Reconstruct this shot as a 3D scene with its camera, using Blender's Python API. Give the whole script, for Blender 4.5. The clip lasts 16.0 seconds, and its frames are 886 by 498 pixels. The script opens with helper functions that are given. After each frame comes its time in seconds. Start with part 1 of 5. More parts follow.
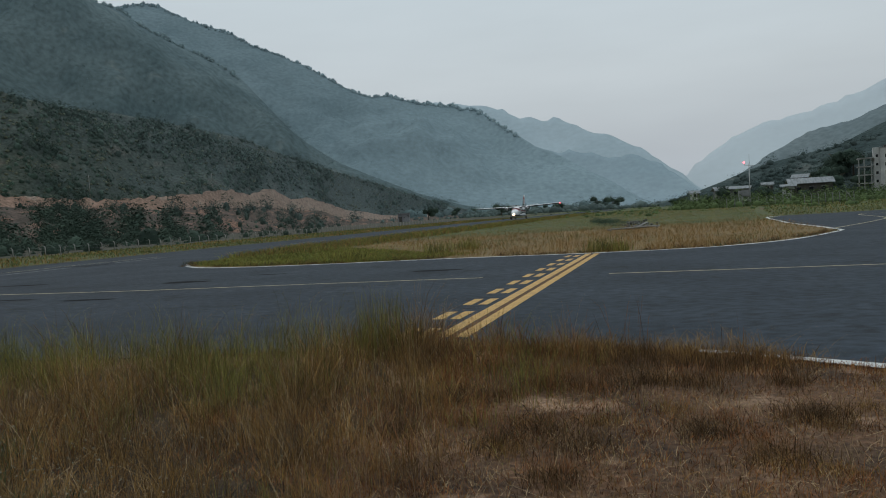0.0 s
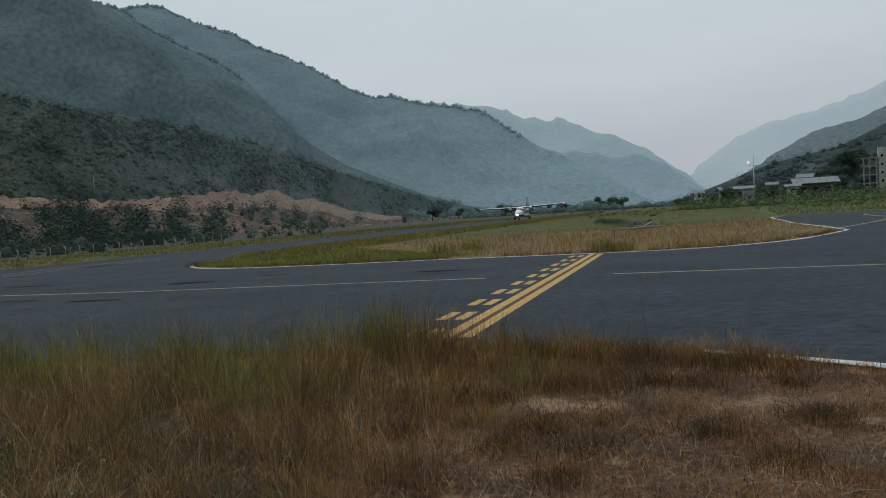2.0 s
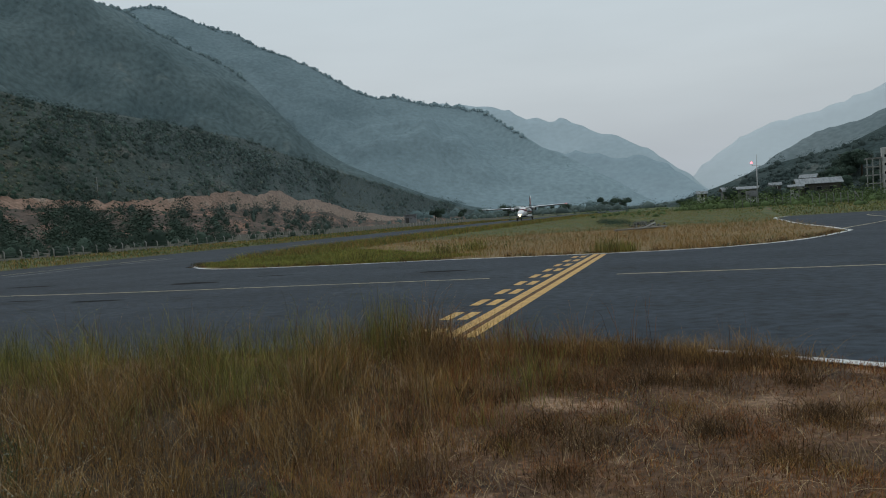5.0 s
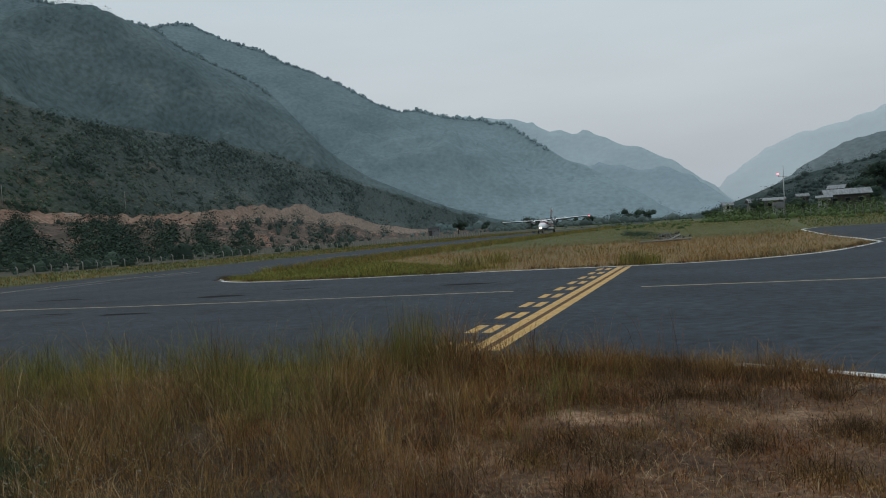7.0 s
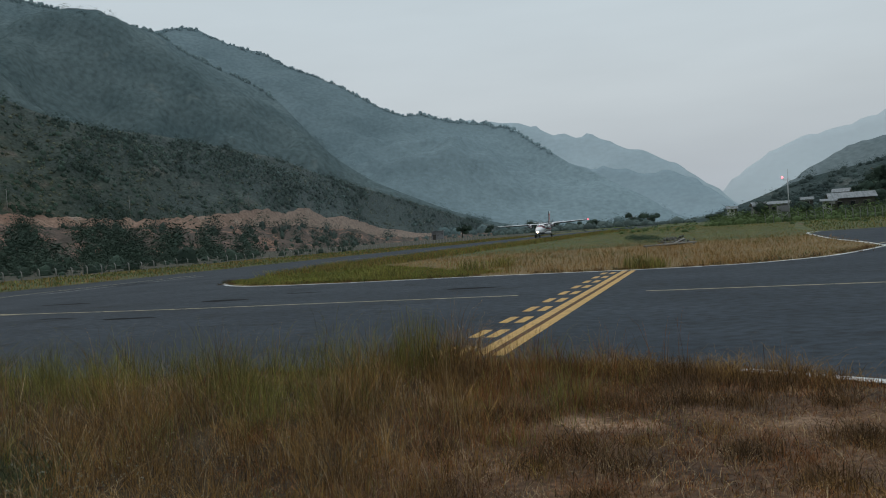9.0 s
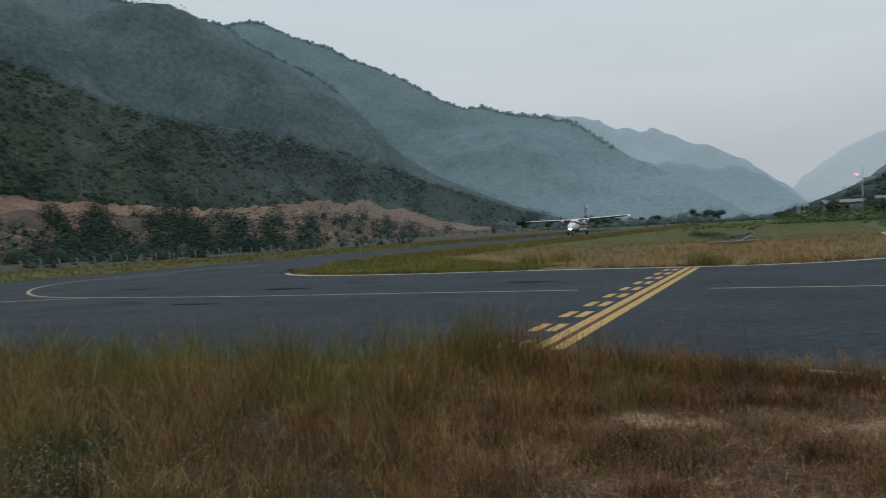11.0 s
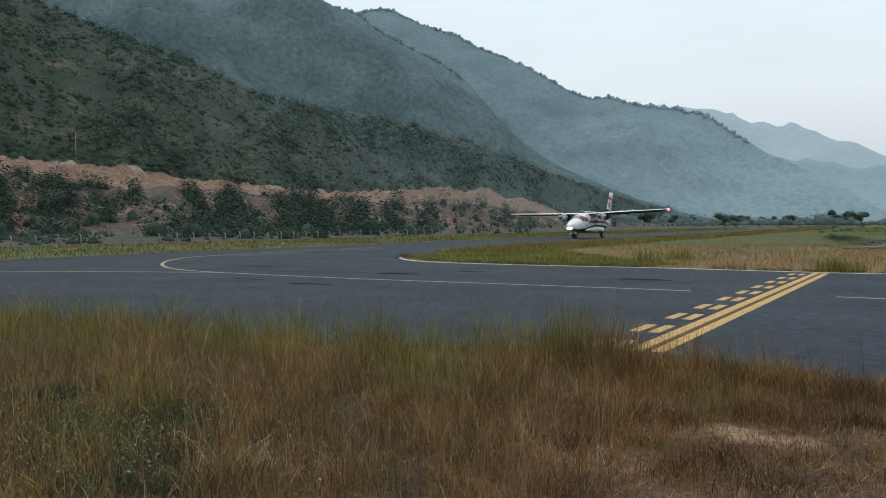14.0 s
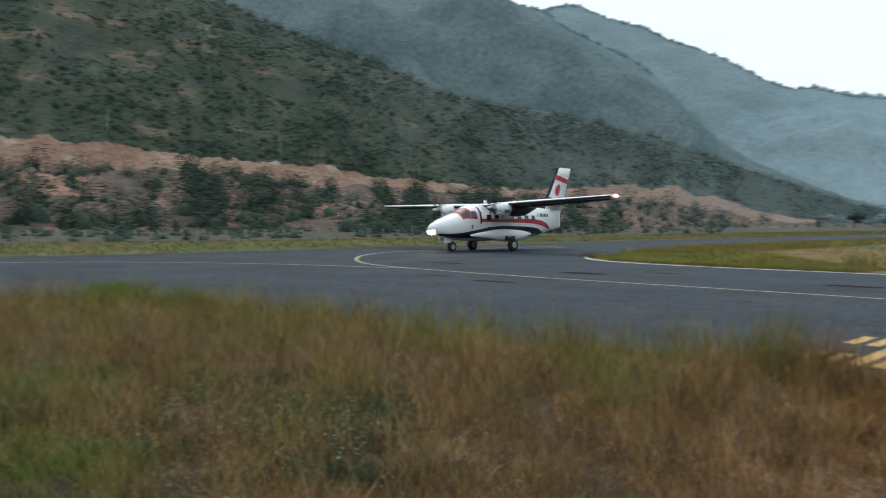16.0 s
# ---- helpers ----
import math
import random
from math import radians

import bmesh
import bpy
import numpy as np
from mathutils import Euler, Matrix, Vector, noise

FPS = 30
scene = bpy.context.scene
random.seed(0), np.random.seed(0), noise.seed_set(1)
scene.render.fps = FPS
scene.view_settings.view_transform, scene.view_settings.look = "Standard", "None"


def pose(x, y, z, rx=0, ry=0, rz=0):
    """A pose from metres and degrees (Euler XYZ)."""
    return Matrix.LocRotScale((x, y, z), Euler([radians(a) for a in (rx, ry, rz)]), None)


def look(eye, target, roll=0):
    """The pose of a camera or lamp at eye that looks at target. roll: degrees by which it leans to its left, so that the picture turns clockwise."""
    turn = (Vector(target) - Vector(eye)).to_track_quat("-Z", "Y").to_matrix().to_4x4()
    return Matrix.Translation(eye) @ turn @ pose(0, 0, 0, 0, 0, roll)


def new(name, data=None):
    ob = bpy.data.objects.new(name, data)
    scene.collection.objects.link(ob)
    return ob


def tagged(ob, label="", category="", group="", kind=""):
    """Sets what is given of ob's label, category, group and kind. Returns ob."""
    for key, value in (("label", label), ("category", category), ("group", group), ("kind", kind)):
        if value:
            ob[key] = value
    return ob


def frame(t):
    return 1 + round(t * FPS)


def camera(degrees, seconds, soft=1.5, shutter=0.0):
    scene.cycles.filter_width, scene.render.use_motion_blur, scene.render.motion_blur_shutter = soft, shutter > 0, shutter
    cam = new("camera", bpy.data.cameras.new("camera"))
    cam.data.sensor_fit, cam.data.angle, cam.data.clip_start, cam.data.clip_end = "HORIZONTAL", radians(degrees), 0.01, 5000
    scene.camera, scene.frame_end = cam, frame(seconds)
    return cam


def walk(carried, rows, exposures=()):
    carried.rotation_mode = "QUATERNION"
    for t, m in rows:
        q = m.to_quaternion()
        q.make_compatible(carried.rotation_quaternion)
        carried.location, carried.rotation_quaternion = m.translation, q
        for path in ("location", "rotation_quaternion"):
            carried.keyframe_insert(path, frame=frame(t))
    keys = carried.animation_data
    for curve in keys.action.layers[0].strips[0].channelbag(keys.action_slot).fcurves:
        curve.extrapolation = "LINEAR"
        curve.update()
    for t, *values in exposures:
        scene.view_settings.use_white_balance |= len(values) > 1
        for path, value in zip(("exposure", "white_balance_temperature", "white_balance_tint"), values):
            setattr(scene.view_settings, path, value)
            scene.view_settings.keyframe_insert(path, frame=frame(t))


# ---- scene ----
from mathutils.geometry import tessellate_polygon

PATH = [
    (0.0, -0.000, -0.000, 1.785, -2.413, 3.314, -0.000),
    (0.5, -0.016, -0.013, 1.781, -2.397, 3.337, 0.077),
    (1.0, -0.010, -0.030, 1.787, -2.355, 3.362, 0.170),
    (1.5, -0.007, -0.023, 1.784, -2.348, 3.349, 0.206),
    (2.0, 0.003, -0.007, 1.786, -2.362, 3.399, 0.289),
    (2.5, 0.010, -0.003, 1.786, -2.361, 3.400, 0.310),
    (3.0, -0.011, 0.004, 1.784, -2.382, 3.320, 0.256),
    (3.5, -0.007, -0.007, 1.777, -2.382, 3.312, 0.231),
    (6.0, -0.012, -0.030, 1.788, -2.049, 3.504, 1.108),
    (6.5, -0.020, -0.064, 1.794, -1.735, 3.533, 1.629),
    (7.0, -0.024, -0.045, 1.788, -1.271, 3.635, 2.198),
    (7.5, -0.030, -0.031, 1.788, -1.139, 3.655, 2.355),
    (8.0, -0.026, -0.021, 1.800, -1.115, 3.690, 2.363),
    (10.5, -0.045, -0.006, 1.790, -0.775, 3.258, 3.802),
    (11.0, -0.050, -0.011, 1.777, -1.233, 2.741, 6.825),
    (11.5, -0.036, 0.030, 1.783, -1.337, 2.272, 11.206),
    (12.0, 0.031, 0.087, 1.800, -1.328, 0.969, 15.277),
    (12.5, 0.093, 0.086, 1.809, -1.500, 0.214, 15.939),
    (13.0, 0.146, 0.070, 1.809, -1.643, 0.183, 15.710),
    (13.5, 0.175, 0.052, 1.806, -1.767, 0.251, 15.634),
    (14.0, 0.194, 0.048, 1.817, -1.839, 0.301, 15.518),
    (14.5, 0.165, 0.048, 1.807, -1.839, 0.274, 15.484),
    (15.0, 0.136, 0.039, 1.811, -1.881, 0.445, 15.964),
    (15.5, 0.090, 0.043, 1.815, -1.830, 0.028, 20.727),
    (16.0, 0.061, 0.024, 1.844, -1.986, -0.217, 28.832),
]
EYE_Z = 1.785
cam = camera(59.21, 16.0, soft=1.0, shutter=0.5)
walk(cam, [(t, pose(x, y, z, 90 + p, r, w)) for t, x, y, z, p, r, w in PATH],
     exposures=[(0, -0.2), (8.0, -0.2), (10.5, -0.2), (11.5, -0.04), (12.5, 0.26), (14.5, 0.34), (15.0, 0.31), (15.5, 0.33), (16.0, 0.60)])

# ---- daylight: dusk under a thin even overcast ----
world = bpy.data.worlds.new("dusk_sky")
scene.world = world
world.use_nodes = True
wn, wl = world.node_tree.nodes, world.node_tree.links
wn.clear()
sky = wn.new("ShaderNodeTexSky")
sky.sky_type, sky.sun_disc = "NISHITA", False
sky.sun_elevation, sky.sun_rotation = radians(7), radians(200)
sky.air_density, sky.dust_density, sky.ozone_density = 1.5, 4.0, 2.0
coord = wn.new("ShaderNodeTexCoord")
split = wn.new("ShaderNodeSeparateXYZ")
veil = wn.new("ShaderNodeValToRGB")
veil.color_ramp.elements[0].position, veil.color_ramp.elements[0].color = 0.0, (0.44, 0.49, 0.54, 1)
veil.color_ramp.elements[1].position, veil.color_ramp.elements[1].color = 0.6, (0.60, 0.69, 0.74, 1)
for at, colour in ((0.06, (0.44, 0.485, 0.53, 1)), (0.16, (0.53, 0.585, 0.625, 1)), (0.3, (0.56, 0.64, 0.69, 1))):
    e = veil.color_ramp.elements.new(at)
    e.color = colour
cloud = wn.new("ShaderNodeTexNoise")
cloud.inputs["Scale"].default_value, cloud.inputs["Detail"].default_value = 2.2, 4
stretch = wn.new("ShaderNodeMapping")
stretch.inputs["Scale"].default_value = (1, 1, 5)
wl.new(coord.outputs["Generated"], stretch.inputs["Vector"])
wl.new(stretch.outputs["Vector"], cloud.inputs["Vector"])
tone = wn.new("ShaderNodeMapRange")
tone.inputs["From Min"].default_value, tone.inputs["From Max"].default_value = 0.3, 0.7
tone.inputs["To Min"].default_value, tone.inputs["To Max"].default_value = 0.94, 1.05
wl.new(cloud.outputs["Fac"], tone.inputs["Value"])
shade = wn.new("ShaderNodeVectorMath")
shade.operation = "SCALE"
wl.new(coord.outputs["Generated"], split.inputs["Vector"])
wl.new(split.outputs["Z"], veil.inputs["Fac"])
wl.new(veil.outputs["Color"], shade.inputs[0])
wl.new(tone.outputs["Result"], shade.inputs["Scale"])
sky_dim = wn.new("ShaderNodeVectorMath")
sky_dim.operation = "SCALE"
sky_dim.inputs["Scale"].default_value = 0.10
wl.new(sky.outputs["Color"], sky_dim.inputs[0])
mixer = wn.new("ShaderNodeMix")
mixer.data_type = "RGBA"
mixer.inputs["Factor"].default_value = 0.92
wl.new(sky_dim.outputs["Vector"], mixer.inputs["A"])
wl.new(shade.outputs["Vector"], mixer.inputs["B"])
background = wn.new("ShaderNodeBackground")
background.inputs["Strength"].default_value = 1.2
wl.new(mixer.outputs["Result"], background.inputs["Color"])
world_out = wn.new("ShaderNodeOutputWorld")
wl.new(background.outputs["Background"], world_out.inputs["Surface"])

sun = new("sun", bpy.data.lights.new("sun", "SUN"))
sun.data.energy, sun.data.angle, sun.data.color = 0.5, radians(40), (1.0, 0.93, 0.86)
sun.matrix_world = look((0, 0, 50), (22, -30, 0))

# ---- materials ----


def material(name, base, second=None, scale=3.0, rough=0.85, metal=0.0, detail=6.0, bump=0.0, bump_scale=None, spots=None,
             island=0.0, emit=None, spec=0.3, low=0.35, high=0.65, stretch=None, grain=0.12, along=None):
    """Two colours mixed by noise at one scale, a finer grain on top, and a relief. spots: (colour, scale, threshold).
    along: (colour, y0, y1), a colour mixed in up the valley, mostly painted haze; a fourth entry sets it across the
    valley."""
    m = bpy.data.materials.new(name)
    m.use_nodes = True
    n, l = m.node_tree.nodes, m.node_tree.links
    b = n["Principled BSDF"]
    b.inputs["Roughness"].default_value, b.inputs["Metallic"].default_value = rough, metal
    b.inputs["Specular IOR Level"].default_value = spec
    tc = n.new("ShaderNodeTexCoord")
    vec = tc.outputs["Object"]
    if stretch:
        mp = n.new("ShaderNodeMapping")
        mp.inputs["Scale"].default_value = stretch
        l.new(vec, mp.inputs["Vector"])
        vec = mp.outputs["Vector"]
    second = second or tuple(c * 0.75 for c in base)
    tex = n.new("ShaderNodeTexNoise")
    tex.inputs["Scale"].default_value, tex.inputs["Detail"].default_value = scale, detail
    l.new(vec, tex.inputs["Vector"])
    ramp = n.new("ShaderNodeValToRGB")
    ramp.color_ramp.elements[0].position, ramp.color_ramp.elements[1].position = low, high
    ramp.color_ramp.elements[0].color, ramp.color_ramp.elements[1].color = (*second, 1), (*base, 1)
    l.new(tex.outputs["Fac"], ramp.inputs["Fac"])
    colour = ramp.outputs["Color"]
    if spots:
        st = n.new("ShaderNodeTexNoise")
        st.inputs["Scale"].default_value, st.inputs["Detail"].default_value = spots[1], 5
        l.new(vec, st.inputs["Vector"])
        sr = n.new("ShaderNodeMapRange")
        sr.inputs["From Min"].default_value, sr.inputs["From Max"].default_value = spots[2], spots[2] + 0.08
        l.new(st.outputs["Fac"], sr.inputs["Value"])
        sm = n.new("ShaderNodeMix")
        sm.data_type = "RGBA"
        l.new(sr.outputs["Result"], sm.inputs["Factor"])
        l.new(colour, sm.inputs["A"])
        sm.inputs["B"].default_value = (*spots[0], 1)
        colour = sm.outputs["Result"]
    # mixes the far tint into the base colour, mostly as painted distance haze
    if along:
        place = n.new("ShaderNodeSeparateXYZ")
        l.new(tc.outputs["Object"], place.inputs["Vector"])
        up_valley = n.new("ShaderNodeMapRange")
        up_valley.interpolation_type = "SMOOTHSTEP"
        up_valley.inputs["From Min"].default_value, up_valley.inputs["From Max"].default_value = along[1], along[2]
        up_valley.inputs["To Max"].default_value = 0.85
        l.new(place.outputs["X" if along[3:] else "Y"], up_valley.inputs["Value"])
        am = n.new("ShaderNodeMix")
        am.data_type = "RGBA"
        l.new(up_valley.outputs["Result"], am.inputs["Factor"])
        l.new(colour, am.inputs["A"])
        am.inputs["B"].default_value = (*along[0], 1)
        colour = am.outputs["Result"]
    fine = n.new("ShaderNodeTexNoise")
    fine.inputs["Scale"].default_value, fine.inputs["Detail"].default_value = scale * 14, 3
    l.new(vec, fine.inputs["Vector"])
    gr = n.new("ShaderNodeMapRange")
    gr.inputs["From Min"].default_value, gr.inputs["From Max"].default_value = 0.3, 0.7
    gr.inputs["To Min"].default_value, gr.inputs["To Max"].default_value = 1 - grain, 1 + grain
    l.new(fine.outputs["Fac"], gr.inputs["Value"])
    value = gr.outputs["Result"]
    if island:
        geo = n.new("ShaderNodeNewGeometry")
        ir = n.new("ShaderNodeMapRange")
        ir.inputs["To Min"].default_value, ir.inputs["To Max"].default_value = 1 - island, 1 + island
        l.new(geo.outputs["Random Per Island"], ir.inputs["Value"])
        mu = n.new("ShaderNodeMath")
        mu.operation = "MULTIPLY"
        l.new(value, mu.inputs[0])
        l.new(ir.outputs["Result"], mu.inputs[1])
        value = mu.outputs["Value"]
    sc = n.new("ShaderNodeVectorMath")
    sc.operation = "SCALE"
    l.new(colour, sc.inputs[0])
    l.new(value, sc.inputs["Scale"])
    l.new(sc.outputs["Vector"], b.inputs["Base Color"])
    if bump:
        bt = n.new("ShaderNodeTexNoise")
        bt.inputs["Scale"].default_value, bt.inputs["Detail"].default_value = bump_scale or scale * 6, 6
        l.new(vec, bt.inputs["Vector"])
        bp = n.new("ShaderNodeBump")
        bp.inputs["Strength"].default_value, bp.inputs["Distance"].default_value = 1.0, bump
        l.new(bt.outputs["Fac"], bp.inputs["Height"])
        l.new(bp.outputs["Normal"], b.inputs["Normal"])
    if emit:
        b.inputs["Emission Color"].default_value = (*emit[0], 1)
        b.inputs["Emission Strength"].default_value = emit[1]
    return m


MAT = {
    "earth_grass": material("earth_grass", (0.155, 0.083, 0.045), (0.060, 0.034, 0.020), 1.1, 0.95, bump=0.03, bump_scale=14, spots=((0.30, 0.190, 0.122), 0.8, 0.56), grain=0.5),
    "field": material("field_turf", (0.115, 0.118, 0.043), (0.064, 0.080, 0.028), 0.12, 0.95, bump=0.05, bump_scale=3, spots=((0.16, 0.12, 0.058), 0.25, 0.6), grain=0.35),
    "asphalt": material("worn_asphalt", (0.031, 0.042, 0.055), (0.018, 0.026, 0.036), 0.3, 0.78, bump=0.006, bump_scale=45, spots=((0.014, 0.019, 0.026), 0.55, 0.60), spec=0.19, stretch=(0.9, 1.15, 1), grain=0.5),
    "yellow": material("road_yellow", (0.62, 0.375, 0.115), (0.47, 0.285, 0.095), 4, 0.7, spots=((0.17, 0.13, 0.085), 6, 0.65), grain=0.15),
    "thin_yellow": material("faded_yellow", (0.50, 0.435, 0.27), (0.34, 0.295, 0.19), 3, 0.75, spots=((0.12, 0.11, 0.085), 5, 0.64), grain=0.15),
    "white": material("road_white", (0.72, 0.72, 0.70), (0.50, 0.50, 0.48), 3, 0.7, spots=((0.2, 0.2, 0.19), 5, 0.68), grain=0.15),
    "worn_white": material("worn_white_paint", (0.20, 0.205, 0.21), (0.11, 0.115, 0.12), 3, 0.8, grain=0.2),
    "turf_dry": material("dry_turf", (0.225, 0.150, 0.062), (0.150, 0.102, 0.042), 0.25, 0.95, bump=0.05, bump_scale=4, spots=((0.12, 0.112, 0.038), 0.2, 0.6), grain=0.35),
    "turf_lush": material("lush_turf", (0.150, 0.165, 0.034), (0.105, 0.122, 0.028), 0.3, 0.95, bump=0.04, bump_scale=5, grain=0.35),
    "pasture_dry": material("pasture_dry", (0.335, 0.196, 0.064), (0.240, 0.140, 0.047), 0.35, 0.9, island=0.3),
    "pasture_russet": material("pasture_russet", (0.305, 0.158, 0.052), (0.215, 0.112, 0.040), 0.35, 0.9, island=0.3),
    "pasture_green": material("pasture_green", (0.135, 0.145, 0.044), (0.085, 0.103, 0.032), 0.3, 0.9, island=0.16),
    "pasture_lush": material("pasture_lush", (0.285, 0.280, 0.060), (0.190, 0.200, 0.045), 0.3, 0.9, island=0.18),
    "pasture_shrub": material("bright_shrub_leaves", (0.105, 0.150, 0.050), (0.070, 0.105, 0.040), 0.2, 0.9, island=0.3),
    "tar": material("tar_patch", (0.006, 0.007, 0.008), (0.010, 0.011, 0.013), 3, 0.8, spec=0.05),
    "stain": material("rusty_stain", (0.150, 0.085, 0.048), (0.095, 0.058, 0.038), 4, 0.85, spots=((0.045, 0.042, 0.042), 5, 0.62), grain=0.3, spec=0.1),
    "dry": material("dry_grass", (0.300, 0.172, 0.052), (0.140, 0.078, 0.026), 1.6, 0.85, island=0.75),
    "russet": material("russet_grass", (0.285, 0.118, 0.040), (0.135, 0.056, 0.020), 1.6, 0.85, island=0.75),
    "green": material("green_grass", (0.272, 0.244, 0.058), (0.122, 0.118, 0.030), 1.4, 0.8, island=0.65),
    "straw": material("bleached_straw", (0.47, 0.345, 0.200), (0.29, 0.200, 0.108), 1.6, 0.85, island=0.5),
    "weed": material("grey_green_weed", (0.105, 0.118, 0.058), (0.055, 0.064, 0.034), 2, 0.85, island=0.5, spec=0.1),
    # dark brown that stands in for shade at the foot of grass
    "grass_shade": material("painted_grass_shade", (0.066, 0.040, 0.019), (0.032, 0.022, 0.012), 1.6, 0.95, bump=0.03, bump_scale=18, grain=0.5),
    "lush": material("lush_grass", (0.155, 0.212, 0.040), (0.088, 0.130, 0.026), 0.6, 0.8, island=0.5),
    "seed": material("pale_seed_head", (0.36, 0.36, 0.28), (0.28, 0.27, 0.2), 3, 0.9, island=0.3),
    # the along tints grey the farther slope and leaves: haze put into their colour
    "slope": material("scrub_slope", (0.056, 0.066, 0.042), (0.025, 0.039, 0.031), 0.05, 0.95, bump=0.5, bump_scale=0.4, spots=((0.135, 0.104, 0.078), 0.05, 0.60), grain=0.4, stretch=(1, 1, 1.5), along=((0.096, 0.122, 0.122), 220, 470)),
    "bank": material("eroded_bank", (0.135, 0.092, 0.074), (0.066, 0.055, 0.044), 0.09, 0.95, bump=0.9, bump_scale=0.3, spots=((0.27, 0.150, 0.108), 0.09, 0.56), grain=0.35, stretch=(1, 1, 0.35)),
    "flat_earth": material("scrubby_flat", (0.075, 0.066, 0.046), (0.044, 0.048, 0.034), 0.12, 0.95, bump=0.05, bump_scale=2, spots=((0.17, 0.115, 0.085), 0.1, 0.63), grain=0.35),
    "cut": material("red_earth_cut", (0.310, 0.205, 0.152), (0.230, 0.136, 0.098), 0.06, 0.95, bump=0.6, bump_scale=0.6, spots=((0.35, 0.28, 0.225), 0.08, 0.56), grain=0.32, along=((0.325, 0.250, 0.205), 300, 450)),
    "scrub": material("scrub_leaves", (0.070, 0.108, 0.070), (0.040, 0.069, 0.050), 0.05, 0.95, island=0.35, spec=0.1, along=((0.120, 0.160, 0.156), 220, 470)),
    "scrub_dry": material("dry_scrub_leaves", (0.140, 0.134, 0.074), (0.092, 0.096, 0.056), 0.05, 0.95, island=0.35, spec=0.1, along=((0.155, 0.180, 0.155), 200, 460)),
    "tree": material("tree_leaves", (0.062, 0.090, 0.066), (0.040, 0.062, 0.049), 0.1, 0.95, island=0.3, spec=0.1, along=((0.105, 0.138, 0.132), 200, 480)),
    "bark": material("grey_bark", (0.10, 0.08, 0.06), None, 4, 0.95, bump=0.02),
    # farther ranges get paler, bluer base colours: haze painted into them
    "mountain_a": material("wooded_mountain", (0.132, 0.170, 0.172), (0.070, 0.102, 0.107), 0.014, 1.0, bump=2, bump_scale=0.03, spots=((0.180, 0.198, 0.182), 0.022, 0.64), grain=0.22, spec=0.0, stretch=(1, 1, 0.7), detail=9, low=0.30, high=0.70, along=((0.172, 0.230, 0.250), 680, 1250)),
    # wood_a and wood_b: leaf colours blued and paled, haze painted in
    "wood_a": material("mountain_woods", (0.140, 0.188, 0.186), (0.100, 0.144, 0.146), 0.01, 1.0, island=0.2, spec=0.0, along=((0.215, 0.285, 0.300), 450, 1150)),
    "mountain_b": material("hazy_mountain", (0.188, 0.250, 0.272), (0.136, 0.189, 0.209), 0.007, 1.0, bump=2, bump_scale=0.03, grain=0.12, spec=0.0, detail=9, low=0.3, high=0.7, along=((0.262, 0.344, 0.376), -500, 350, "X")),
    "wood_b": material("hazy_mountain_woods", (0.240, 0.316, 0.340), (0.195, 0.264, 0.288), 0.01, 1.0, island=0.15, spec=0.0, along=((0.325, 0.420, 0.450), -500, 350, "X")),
    "mountain_c": material("far_haze_blue_mountain", (0.385, 0.465, 0.505), (0.350, 0.430, 0.470), 0.003, 1.0, bump=1, bump_scale=0.01, grain=0.05, spec=0.0),
    "mountain_d": material("middle_haze_blue_mountain", (0.305, 0.385, 0.425), (0.270, 0.350, 0.390), 0.004, 1.0, bump=1, bump_scale=0.012, grain=0.06, spec=0.0),
    "mountain_e": material("far_haze_pale_mountain", (0.515, 0.575, 0.605), (0.490, 0.550, 0.585), 0.002, 1.0, grain=0.02, spec=0.0),
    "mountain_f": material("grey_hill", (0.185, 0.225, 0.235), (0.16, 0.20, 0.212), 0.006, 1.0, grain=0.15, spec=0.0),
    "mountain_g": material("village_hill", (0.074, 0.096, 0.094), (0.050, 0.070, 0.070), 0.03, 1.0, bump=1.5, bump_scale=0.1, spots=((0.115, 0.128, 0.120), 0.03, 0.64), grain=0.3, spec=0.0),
    "wood_g": material("village_trees", (0.086, 0.112, 0.106), (0.058, 0.082, 0.080), 0.05, 1.0, island=0.25, spec=0.0),
    "whitewash": material("stained_whitewash", (0.50, 0.50, 0.495), (0.36, 0.36, 0.36), 0.3, 0.9, spots=((0.24, 0.235, 0.23), 0.35, 0.6)),
    "tussock": material("brown_tussock", (0.165, 0.092, 0.038), (0.078, 0.045, 0.020), 2.0, 0.9, island=0.6),
    "concrete": material("weathered_concrete", (0.30, 0.30, 0.295), (0.19, 0.19, 0.185), 0.8, 0.9, bump=0.01),
    "pale_wall": material("pale_plaster", (0.25, 0.25, 0.255), (0.16, 0.16, 0.17), 0.3, 0.9, spots=((0.12, 0.12, 0.12), 0.7, 0.58)),
    "tin": material("tin_roof", (0.30, 0.32, 0.335), (0.17, 0.185, 0.195), 0.5, 0.7, stretch=(4, 1, 1)),
    "dark_wall": material("dark_boards", (0.075, 0.07, 0.065), None, 0.8, 0.9),
    "dark_glass": material("dark_window", (0.015, 0.017, 0.02), None, 2, 0.15, spec=0.5),
    "wire": material("galvanised_wire", (0.22, 0.22, 0.22), None, 3, 0.6),
    "post": material("pale_concrete_post", (0.32, 0.31, 0.29), (0.22, 0.21, 0.195), 3, 0.9, bump=0.004),
    "steel": material("painted_steel", (0.45, 0.46, 0.46), None, 3, 0.5, metal=0.3),
    "stone": material("grey_stone", (0.17, 0.165, 0.15), (0.10, 0.098, 0.09), 1.2, 0.9, bump=0.03, island=0.3),
